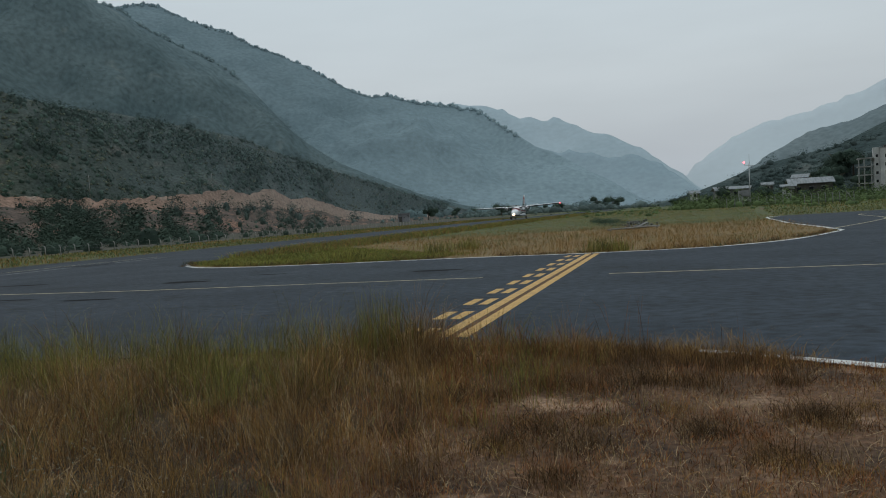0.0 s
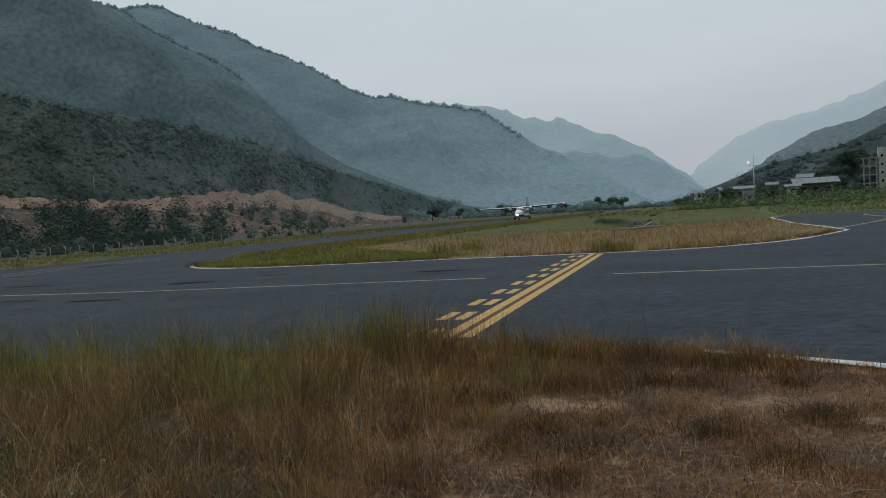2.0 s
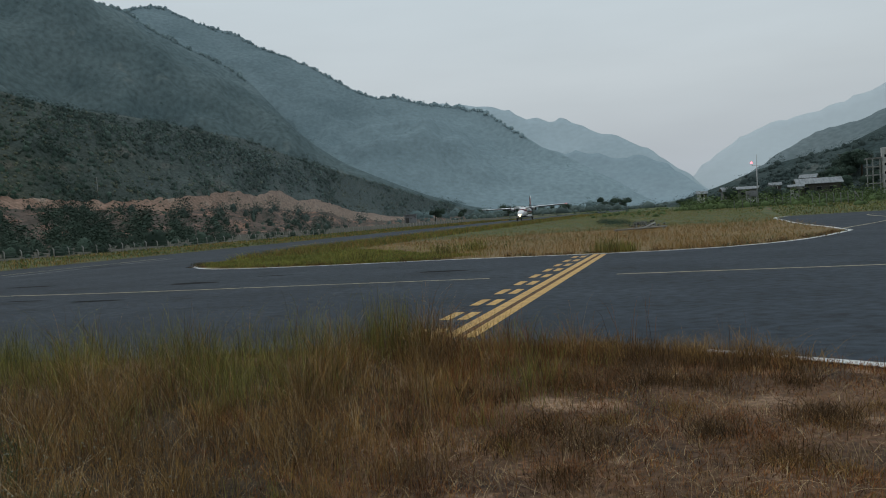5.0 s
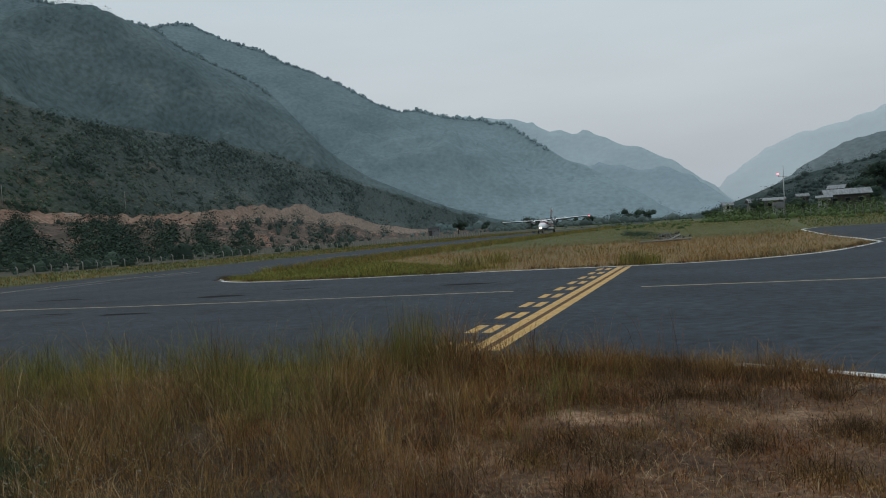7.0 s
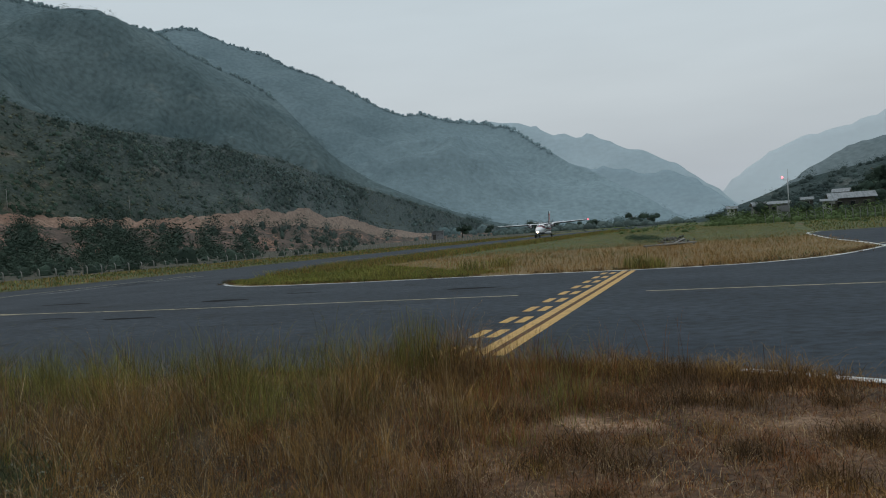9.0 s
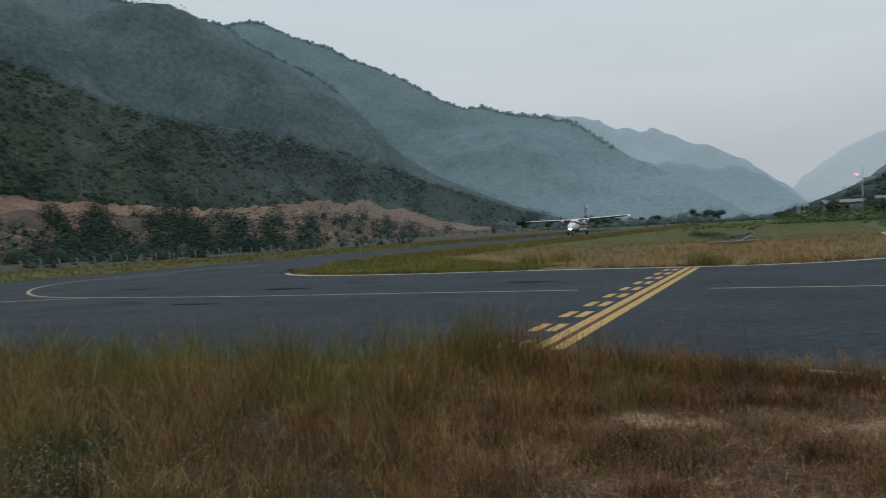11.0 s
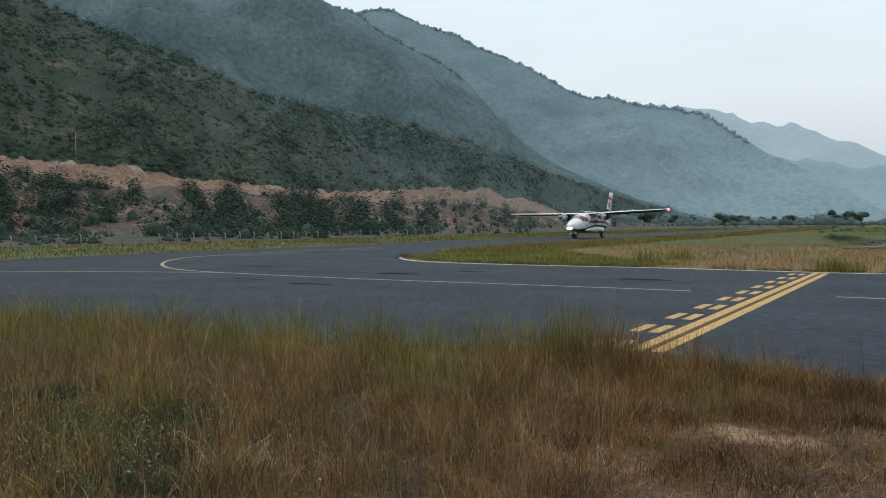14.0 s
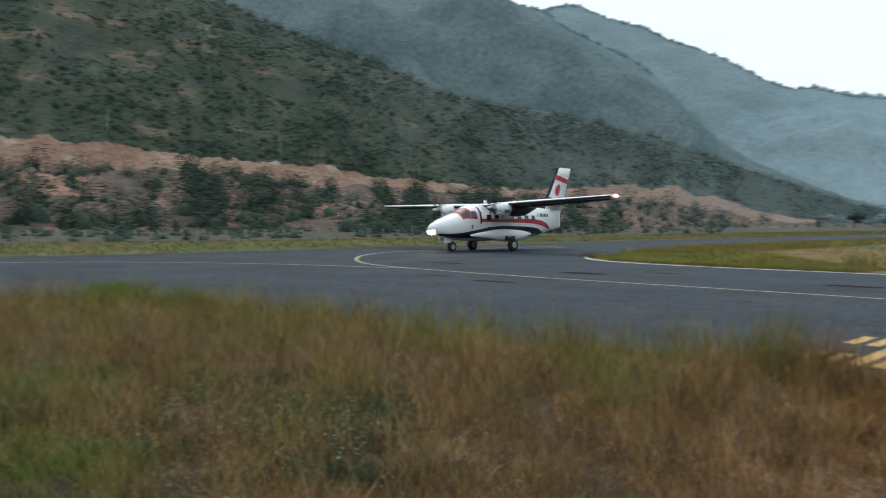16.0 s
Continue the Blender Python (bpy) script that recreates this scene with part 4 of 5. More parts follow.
    for y, xc, w, zc, h in ((2.9, 0.92, 0.04, 1.00, 0.05), (2.3, 1.02, 0.14, 1.02, 0.14), (1.5, 1.12, 0.26, 1.02, 0.26), (0.8, 1.20, 0.36, 1.00, 0.36), (0.0, 1.22, 0.38, 0.98, 0.40), (-1.0, 1.18, 0.34, 0.98, 0.36), (-1.9, 1.08, 0.2, 1.02, 0.24), (-2.7, 1.0, 0.04, 1.06, 0.06)):
        rings.append([(side * (xc + w * math.cos(a)), y, zc + h * math.sin(a)) for a in [2 * math.pi * k / 18 for k in range(18)]])
    part("gear_fairing", loft_bm(rings), MAT["paint_white"], aircraft, "white landing gear fairing")
    part("wheel_well", box_bm(0.05, 0.95, 0.30, (side * 1.56, -0.05, 0.80), 0.02), MAT["paint_black"], aircraft, "dark wheel well")
    part("gear_leg", tube_bm((side * 1.35, 0, 0.85), (side * 1.72, 0, 0.40), 0.08), MAT["steel"], aircraft, "steel gear leg")


def wheel_thing(at, radius, wide):
    w = new("wheel")
    w.parent = aircraft
    w.location = at
    rings = []
    for x, r in ((-0.5, 0.62), (-0.5, 0.86), (-0.36, 0.97), (0, 1.0), (0.36, 0.97), (0.5, 0.86), (0.5, 0.62)):
        rings.append([(x * wide, radius * r * math.cos(a), radius * r * math.sin(a)) for a in [2 * math.pi * k / 24 for k in range(24)]])
    part("tyre", loft_bm(rings), MAT["tyre"], w)
    part("rim", loft_bm([[(x * wide, radius * r * math.cos(a), radius * r * math.sin(a)) for a in [2 * math.pi * k / 6 for k in range(6)]] for x, r in ((-0.54, 0.3), (-0.51, 0.56), (0.51, 0.56), (0.54, 0.3))]), MAT["steel"], w, "grey wheel rim", False)
    return w


wheels = [wheel_thing((-1.80, 0, 0.38), 0.38, 0.30), wheel_thing((1.80, 0, 0.38), 0.38, 0.30), wheel_thing((0, 3.62, 0.32), 0.32, 0.24)]
part("nose_leg", tube_bm((0, 3.75, 1.0), (0, 3.62, 0.34), 0.06), MAT["steel"], aircraft, "steel nose gear leg")
part("nose_gear_door", box_bm(0.04, 0.6, 0.34, (-0.24, 4.2, 0.72), 0.01), MAT["paint_white"], aircraft, "white nose gear door")
part("nose_gear_door", box_bm(0.04, 0.6, 0.34, (0.24, 4.2, 0.72), 0.01), MAT["paint_white"], aircraft, "white nose gear door")
lamp_bm = bmesh.new()
bmesh.ops.create_uvsphere(lamp_bm, u_segments=16, v_segments=10, radius=0.23)
bmesh.ops.scale(lamp_bm, vec=(1.25, 0.8, 0.8), verts=lamp_bm.verts)
bmesh.ops.translate(lamp_bm, vec=(0, 5.33, 1.24), verts=lamp_bm.verts)
part("landing_light", lamp_bm, MAT["lamp"], aircraft, "bright warm landing light")
part("antenna", box_bm(0.03, 0.3, 0.28, (0, 0.6, 3.12), 0.01), MAT["paint_white"], aircraft, "small blade antenna")

# ---- woods and scrub on the slopes ----


def on_hill(a, u):
    (r0, z0), (r1, z1) = near_rows(a)[2], near_rows(a)[3]
    r, z = r0 + (r1 - r0) * u, z0 + (z1 - z0) * u
    p = polar(a, r, z)
    amp = 6.0 * math.sin(math.pi * min(u, 1)) * min(1, (r1 - r0) / 40 + 0.35)
    return polar(a, r, z + amp * (noise.fractal(p * 0.02, 1.0, 2.0, 4) + 0.5 * noise.noise((a * 0.45, u * 1.2, 5))))


def on_bank(a, u):
    (r0, z0), (r1, z1) = near_rows(a)[0], near_rows(a)[1]
    return polar(a, r0 + (r1 - r0) * u, z0 + (z1 - z0) * u)


def scatter(count, place, low, high, tall, per, leaf, name, mat, label, keep=None, flat=1.0, dens=None, seed=1, u_range=(0.0, 1.0), patch=(-0.45, 0.35), core=0.42):
    """Many ragged bushes or trees on a slope, as one object."""
    rng = np.random.default_rng(seed)
    spots, sizes = [], []
    while len(spots) < count:
        a, u = rng.uniform(low, high), rng.uniform(*u_range)
        p = place(a, u)
        if dens is not None and noise.fractal(p * dens, 1.0, 2.0, 3) < rng.uniform(*patch):
            continue
        if keep is not None and not keep(a, u):
            continue
        spots.append(p)
        sizes.append(rng.uniform(*tall) * (0.6 + 0.8 * rng.random() ** 2))
    c, s = np.array([tuple(p) for p in spots]), np.array(sizes)
    c[:, 2] -= 0.15 * s
    v, t = leaf_cloud(c, s * 0.55 * flat, s, per, leaf * s, rng)
    if core:
        dv, dt = dome_cloud(c, s * 0.55 * flat * core, s * (0.06 + core), rng)
        t = np.concatenate([t, dt + len(v)])
        v = np.concatenate([v, dv])
    return tagged(tri_mesh(name, v, t, mat), label, "woods", kind="stuff")


def gullies(a, u):
    """Growth stands in upright stripes between bare gullies."""
    return noise.noise((a * 0.55, u * 0.9, 3.0)) + 0.5 * noise.noise((a * 1.5, u * 1.4, 9.0)) > (-0.20 if -34.5 < a < -17 else 0.25 if -38.3 < a < -34.5 else -0.75 if -46 < a < -38.3 else -0.22)


def on_flat(a, u):
    """Low ground between the fence and the foot of the bank."""
    t = math.tan(radians(a))
    near = -69.15 / (t - 0.33) / math.cos(radians(a)) + 5
    return polar(a, near + (0.74 * bank_foot(a) - near) * u, 0)


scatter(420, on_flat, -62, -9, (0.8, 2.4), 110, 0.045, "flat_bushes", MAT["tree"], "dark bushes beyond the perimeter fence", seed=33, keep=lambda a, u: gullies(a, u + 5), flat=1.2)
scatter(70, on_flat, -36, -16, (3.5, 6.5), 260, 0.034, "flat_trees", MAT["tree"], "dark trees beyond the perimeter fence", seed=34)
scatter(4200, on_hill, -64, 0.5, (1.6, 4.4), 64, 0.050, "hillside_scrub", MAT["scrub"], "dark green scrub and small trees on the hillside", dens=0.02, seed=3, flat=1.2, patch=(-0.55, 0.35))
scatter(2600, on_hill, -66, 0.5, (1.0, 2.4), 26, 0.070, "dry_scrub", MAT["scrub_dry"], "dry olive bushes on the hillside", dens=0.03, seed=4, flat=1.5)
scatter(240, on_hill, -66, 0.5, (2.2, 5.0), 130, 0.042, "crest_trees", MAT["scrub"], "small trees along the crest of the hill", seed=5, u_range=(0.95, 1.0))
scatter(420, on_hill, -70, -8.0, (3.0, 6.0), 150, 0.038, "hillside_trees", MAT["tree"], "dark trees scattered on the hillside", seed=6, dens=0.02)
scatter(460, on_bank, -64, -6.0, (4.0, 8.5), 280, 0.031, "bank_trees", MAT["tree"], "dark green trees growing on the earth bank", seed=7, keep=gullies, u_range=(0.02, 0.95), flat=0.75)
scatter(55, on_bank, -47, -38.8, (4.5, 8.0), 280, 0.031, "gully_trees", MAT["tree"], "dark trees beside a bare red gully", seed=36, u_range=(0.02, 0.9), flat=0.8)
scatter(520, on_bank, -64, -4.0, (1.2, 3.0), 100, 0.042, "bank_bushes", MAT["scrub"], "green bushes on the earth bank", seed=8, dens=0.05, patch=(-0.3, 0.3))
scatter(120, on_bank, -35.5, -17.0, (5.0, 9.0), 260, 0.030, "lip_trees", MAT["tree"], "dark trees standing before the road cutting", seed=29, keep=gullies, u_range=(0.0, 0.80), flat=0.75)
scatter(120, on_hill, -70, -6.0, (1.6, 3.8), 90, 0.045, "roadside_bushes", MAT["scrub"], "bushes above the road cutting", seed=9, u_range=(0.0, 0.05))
# these woods carry the haze in their leaf colour
scatter(5000, place_a, -62, 1, (4, 9), 16, 0.060, "mountain_woods", MAT["wood_a"], "haze-tinted woods on the mountain", seed=10, dens=0.006, u_range=(0.02, 0.99), patch=(-0.3, 0.3), core=0)
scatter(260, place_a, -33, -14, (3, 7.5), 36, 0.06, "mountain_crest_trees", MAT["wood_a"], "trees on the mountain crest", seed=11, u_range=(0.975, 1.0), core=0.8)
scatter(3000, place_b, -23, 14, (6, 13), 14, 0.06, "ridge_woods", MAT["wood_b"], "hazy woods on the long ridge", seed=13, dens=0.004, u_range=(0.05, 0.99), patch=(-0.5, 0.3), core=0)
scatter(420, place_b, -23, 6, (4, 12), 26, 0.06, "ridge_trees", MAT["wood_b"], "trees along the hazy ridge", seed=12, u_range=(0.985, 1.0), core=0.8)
scatter(700, place_g, 16.5, 36, (3.0, 6.5), 80, 0.045, "village_woods", MAT["wood_g"], "trees on the hillside behind the village", seed=14, dens=0.014, u_range=(0.0, 0.97), flat=1.2, patch=(-0.4, 0.3), core=0.5)

# trees on the valley floor, beyond the runway's end


def flat_place(r_low, r_high):
    return lambda a, u: polar(a, r_low + (r_high - r_low) * u, 0)


scatter(260, flat_place(500, 620), 1.5, 17, (3, 6.5), 90, 0.045, "valley_tree_line", MAT["tree"], "line of dark trees across the valley floor", seed=15, flat=1.7, core=0.7)
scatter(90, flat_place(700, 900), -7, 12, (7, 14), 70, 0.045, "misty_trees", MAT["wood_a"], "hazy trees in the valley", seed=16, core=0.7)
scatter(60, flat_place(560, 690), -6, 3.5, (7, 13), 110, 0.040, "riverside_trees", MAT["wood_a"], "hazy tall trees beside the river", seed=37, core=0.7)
scatter(240, flat_place(120, 420), 9, 32, (0.7, 1.8), 80, 0.055, "field_bushes", MAT["pasture_shrub"], "low green bushes in the field", seed=17, flat=1.5)
scatter(560, flat_place(186, 227), 16.5, 34, (2.0, 4.4), 80, 0.045, "village_shrubs", MAT["pasture_shrub"], "green shrubs before the village", seed=18, flat=1.2)
scatter(60, flat_place(180, 420), 4, 13, (0.5, 1.2), 60, 0.09, "runway_side_bushes", MAT["scrub"], "low bushes in the field beside the runway", seed=19, flat=1.7)
scatter(70, flat_place(430, 520), -8, 4, (1.5, 4), 60, 0.06, "river_scrub", MAT["scrub"], "scrub at the foot of the bank", seed=20, flat=1.2, core=0.6)


def tree(a, r, height, wide, seed, label, base=0.0):
    """A standing tree: tapered trunk with limbs, and a ragged crown."""
    rng = np.random.default_rng(seed)
    root = tagged(new("tree"), label, "tree", group="valley trees")
    root.location = polar(a, r, base)
    part("trunk", tube_bm((0, 0, -0.2), (0, 0, height * 0.55), height * 0.035, height * 0.018), MAT["bark"], root)
    for k in range(4):
        b = 6.28 * k / 4 + rng.random()
        part("limb", tube_bm((0, 0, height * 0.35), (math.cos(b) * wide * 0.3, math.sin(b) * wide * 0.3, height * 0.65), height * 0.014, height * 0.006, 6), MAT["bark"], root)
    n = 7
    c = np.column_stack([rng.normal(0, wide * 0.22, n), rng.normal(0, wide * 0.22, n), rng.uniform(0.06, 0.45, n) * height])
    v, t = leaf_cloud(c, rng.uniform(0.2, 0.32, n) * wide, rng.uniform(0.3, 0.45, n) * height, 420, height * 0.016, rng)
    dv, dt = dome_cloud(c + np.array([0, 0, 0.03 * height]), np.full(n, 0.2 * wide), np.full(n, 0.28 * height), rng)
    crown = tri_mesh("crown", np.concatenate([v, dv]), np.concatenate([t, dt + len(v)]), MAT["tree"])
    crown.parent = root
    return root


TREES = [(-1.05, 420, 9.0, 8.0), (4.3, 520, 11, 15), (5.4, 540, 9, 9), (7.2, 560, 8, 10), (8.3, 560, 9, 11), (19.6, 250, 8.5, 8), (18.7, 330, 6, 6), (20.3, 250, 7, 6), (22.3, 260, 6.5, 6), (22.3, 262, 7.5, 8),
         (16.7, 420, 5.5, 9), (24.9, 215, 4.2, 4.0), (11.2, 700, 15, 18), (12.3, 720, 13, 15), (0.9, 600, 10, 9), (2.2, 640, 9, 11)]
for i, (a, r, hgt, wide) in enumerate(TREES):
    tree(a, r, hgt, wide, 100 + i, "dark broad-crowned tree on the valley floor")

for i, (a, u, hgt, wide) in enumerate(((26.2, 0.36, 15, 16), (27.1, 0.42, 19, 20), (27.8, 0.36, 17, 18), (26.7, 0.22, 14, 18), (25.5, 0.30, 11, 13), (28.4, 0.2, 13, 15))):
    at = place_g(a, u)
    tree(a, at.xy.length, hgt, wide, 140 + i, "tall dark tree on the hillside behind the village", at.z - 0.5)

# ---- airfield fence ----
fence = tagged(new("perimeter_fence"), "wire perimeter fence with pale bent-topped concrete posts", "fence")


def fence_at(s):
    y = 8 + s
    return Vector((fence_x(y), y, 0))


post_rings = [[(x, y, 0) for x, y in ((-0.06, -0.06), (0.06, -0.06), (0.06, 0.06), (-0.06, 0.06))], [(x, y, 1.15) for x, y in ((-0.05, -0.05), (0.05, -0.05), (0.05, 0.05), (-0.05, 0.05))],
              [(x - 0.2, y, 1.38) for x, y in ((-0.04, -0.04), (0.04, -0.04), (0.04, 0.04), (-0.04, 0.04))]]
first_post = part("post", loft_bm(post_rings), MAT["post"], fence)
posts = [fence_at(1.95 * k) for k in range(110)]
first_post.location = posts[0]
for q in posts[1:]:
    o = new("post", first_post.data)
    o.parent = fence
    o.location = q
    o.scale = (0.8, 0.8, 0.78 + 0.08 * noise.noise(q))
for z in (0.5, 0.85):
    bm = bmesh.new()
    tops = [(bm.verts.new(a + Vector((0, 0, z - 0.006))), bm.verts.new(a + Vector((0, 0, z + 0.006)))) for a in posts]
    for (a, b), (c, d) in zip(tops, tops[1:]):
        bm.faces.new((a, c, d, b))
    part("wire", bm, MAT["wire"], fence, "", False)

# ---- poles on the hillside road ----
for a, hgt in ((-40.6, 8.5), (-31.5, 7.5), (-24.2, 8.5), (-52.0, 8.0), (-16.3, 8.0)):
    p = on_hill(a, 0.02)
    pole = tagged(new("utility_pole"), "slim grey utility pole beside the hillside road", "utility pole", group="utility poles")
    pole.location = p
    part("pole", tube_bm((0, 0, -1), (0, 0, hgt), 0.16, 0.10), MAT["post"], pole)
    part("crossarm", box_bm(1.6, 0.1, 0.12, (0, 0, hgt - 0.6)), MAT["bark"], pole)

# ---- mast, posts and ditch beside the apron ----
mast = tagged(new("beacon_mast"), "slim white mast with a red obstruction light", "mast")
mast.location = (71.2, 180.7, 0)
part("pole", tube_bm((0, 0, 0), (0, 0, 9.8), 0.16, 0.09), MAT["steel"], mast)
part("crossarm", tube_bm((-1.0, 0, 9.5), (1.2, 0, 9.3), 0.05), MAT["steel"], mast)
part("vane", tube_bm((0.1, 0, 9.6), (0.1, 0, 12.0), 0.04), MAT["steel"], mast)
part("lamp_bracket", tube_bm((-1.0, 0, 9.4), (-1.0, 0, 9.9), 0.05), MAT["steel"], mast)
bm = bmesh.new()
bmesh.ops.create_uvsphere(bm, u_segments=12, v_segments=8, radius=0.22)
bmesh.ops.translate(bm, vec=(-1.15, 0, 10.1), verts=bm.verts)
part("obstruction_light", bm, MAT["beacon"], mast, "glowing red obstruction light")
cabinet = tagged(new("equipment_hut"), "small white equipment cabinet on a steel frame", "cabinet")
cabinet.location = (69.5, 180, 0)
part("body", box_bm(2.2, 1.2, 1.5, (0, 0, 2.9), 0.04), MAT["pale_wall"], cabinet)
for x in (-0.9, 0.9):
    for y in (-0.5, 0.5):
        part("leg", tube_bm((x, y, 0), (x, y, 2.2), 0.07), MAT["steel"], cabinet)
part("brace", tube_bm((-0.9, -0.5, 0.2), (0.9, -0.5, 2.1), 0.05), MAT["steel"], cabinet)
part("brace", tube_bm((0.9, -0.5, 0.2), (-0.9, -0.5, 2.1), 0.05), MAT["steel"], cabinet)
yard = tagged(new("yard_fence"), "row of pale concrete posts with wire beside the apron", "fence")
yard_posts = [Vector((64 + 1.9 * k, 176 + 0.2 * k, 0)) for k in range(9)] + [Vector((69.0 + 1.25 * k, 149 - 0.2 * k, 0)) for k in range(8)] + [Vector((88 + 12 * k, 146 + 2.2 * k, 0)) for k in range(4)]
first = part("post", loft_bm([[(x * 0.065, y * 0.065, 0) for x, y in ((-1, -1), (1, -1), (1, 1), (-1, 1))], [(x * 0.06, y * 0.06, 1.9) for x, y in ((-1, -1), (1, -1), (1, 1), (-1, 1))], [(x * 0.045 - 0.18, y * 0.045, 2.15) for x, y in ((-1, -1), (1, -1), (1, 1), (-1, 1))]]), MAT["concrete"], yard)
first.location = yard_posts[0]
for q in yard_posts[1:]:
    o = new("post", first.data)
    o.parent = yard
    o.location = q
part("strut", tube_bm((77.7, 147.5, 0), (76.4, 147.7, 2.1), 0.08), MAT["post"], yard)
for run in (yard_posts[:9], yard_posts[9:17], yard_posts[17:]):
    for z in (0.6, 1.2, 1.8):
        bm = bmesh.new()
        tops = [(bm.verts.new(a + Vector((0, 0, z - 0.015))), bm.verts.new(a + Vector((0, 0, z + 0.015)))) for a in run]
        for (a, b), (c, d) in zip(tops, tops[1:]):
            bm.faces.new((a, c, d, b))
        part("wire", bm, MAT["wire"], yard, "", False)

ditch = np.random.default_rng(31)
spots = np.column_stack([ditch.uniform(15.5, 24, 22), ditch.uniform(64, 96, 22), np.zeros(22)])
spots[:, 0] = 13 + 0.16 * (spots[:, 1] - 55) + ditch.normal(0, 1.2, 22)
size = ditch.uniform(0.35, 0.8, 22)
v, t = leaf_cloud(spots, size * 0.9, size, 260, 0.03, ditch)
tagged(tri_mesh("ditch_bushes", v, t, MAT["scrub"]), "low green bushes along the ditch", "bushes", kind="stuff")
rail = tagged(new("culvert_rail"), "pale low pipe rail across a drainage ditch", "rail")
part("pipe", tube_bm((11.5, 54.8, 0.16), (15.9, 57.6, 0.18), 0.06), MAT["post"], rail)
for u in (0.05, 0.5, 0.95):
    q = Vector((11.5, 54.8, 0)).lerp(Vector((15.9, 57.6, 0)), u)
    part("support", tube_bm(q, q + Vector((0, 0, 0.18)), 0.06), MAT["post"], rail)
part("pipe", tube_bm((13.8, 56.2, 0.15), (15.8, 60.6, 0.4), 0.06), MAT["post"], rail)
stones = np.random.default_rng(5)
rubble_v, rubble_t = [], []
for k in range(90):
    u = stones.random()
    c = Vector((14.5 + 4.0 * u, 58 + 17 * u, 0)) + Vector((stones.normal(0, 0.6), stones.normal(0, 0.8), 0.05 + 0.3 * u * stones.random()))
    s = stones.uniform(0.08, 0.20)
    bm = bmesh.new()
    bmesh.ops.create_icosphere(bm, subdivisions=1, radius=s)
    base = len(rubble_v)
    for v in bm.verts:
        rubble_v.append(tuple(c + v.co * (0.8 + 0.4 * noise.noise(v.co * 4 + c))))
    rubble_t += [[base + v.index for v in f.verts] for f in bm.faces]
    bm.free()
tagged(tri_mesh("rubble", np.array(rubble_v), np.array(rubble_t), MAT["stone"]), "heap of dull grey stones lining the ditch", "rubble", kind="stuff")

# ---- village ----


def house(a, r, wide, deep, wall, roof_h, turn, wall_mat, label, base=0.0, windows=3):
    """A low house with a pitched tin roof, a door and framed windows."""
    h = tagged(new("house"), label, "house", group="village houses")
    h.matrix_basis = Matrix.Translation(polar(a, r, base)) @ Matrix.Rotation(radians(turn - a), 4, "Z")
    part("wall", box_bm(wide, deep, wall + 2, (0, 0, wall / 2 - 1)), MAT[wall_mat], h, "", False)
    e = 0.6
    rings = [[(x, -deep / 2 - e, wall), (x, 0, wall + roof_h), (x, deep / 2 + e, wall), (x, deep / 2 + e, wall - 0.12), (x, 0, wall + roof_h - 0.12), (x, -deep / 2 - e, wall - 0.12)] for x in (-wide / 2 - e, wide / 2 + e)]
    part("roof", loft_bm(rings), MAT["tin"], h, "grey tin roof", False)
    for k in range(windows):
        x = wide * ((k + 0.7) / (windows + 0.4) - 0.5)
        w = part("window", box_bm(1.1, 0.1, 1.1, (x, -deep / 2 - 0.04, wall * 0.55)), MAT["dark_glass"], h, "dark window", False)
        part("frame", box_bm(1.3, 0.06, 0.12, (x, -deep / 2 - 0.06, wall * 0.55 + 0.6)), MAT["pale_wall"], w, "", False)
    part("door", box_bm(1.0, 0.1, 2.0, (wide * 0.42, -deep / 2 - 0.04, 1.0)), MAT["dark_wall"], h, "dark door", False)
    return h


house(25.2, 235, 10.5, 6, 3.4, 1.5, 8, "dark_wall", "long low house with a grey tin roof", 1.6)
house(23.9, 228, 3.0, 3.5, 2.8, 0.6, 0, "whitewash", "small white outbuilding with a tin roof", 1.6, 1)
house(20.9, 245, 5.0, 5, 2.8, 0.8, -6, "pale_wall", "grey plastered house with a flat tin roof", 2.0, 2)
house(19.8, 252, 5.0, 4.5, 2.6, 1.2, 12, "pale_wall", "small house with a pale tin roof", 2.0, 2)
house(24.7, 290, 4.5, 4.5, 2.6, 1.2, -10, "dark_wall", "house with a rusty tin roof behind the trees", 5.2, 2)
house(22.6, 285, 3.0, 3.5, 2.4, 0.9, 5, "whitewash", "small pale house among the trees", 3.6, 1)
house(17.9, 360, 3.6, 4, 2.2, 1.2, 5, "whitewash", "pale house at the end of the village", 3.2, 1)

block = tagged(new("concrete_building"), "unfinished pale concrete building of four storeys", "building")
block.matrix_basis = Matrix.Translation(polar(29.6, 345, 3.0)) @ Matrix.Rotation(radians(-24), 4, "Z")
part("wall", box_bm(9, 9, 18, (2.5, 0, 6.0), 0.05), MAT["whitewash"], block, "", False)
part("stair_tower", box_bm(2.4, 4, 18.4, (-3.0, -1.0, 6.2), 0.05), MAT["whitewash"], block, "pale stair tower", False)
part("parapet", box_bm(9.4, 9.4, 0.4, (2.5, 0, 15.1)), MAT["concrete"], block, "", False)
part("roof_tank", box_bm(2.0, 2.0, 1.2, (4.6, 0, 16.0), 0.1), MAT["dark_wall"], block, "dark roof tank", False)
part("roof_tank", box_bm(1.6, 1.6, 0.9, (0.4, 0, 15.8), 0.1), MAT["dark_wall"], block, "dark roof tank", False)
for s in range(4):
    part("floor_slab", box_bm(5.5, 8, 0.35, (-6.8, 0, 2.0 + 3.2 * s)), MAT["concrete"], block, "grey concrete floor slab", False)
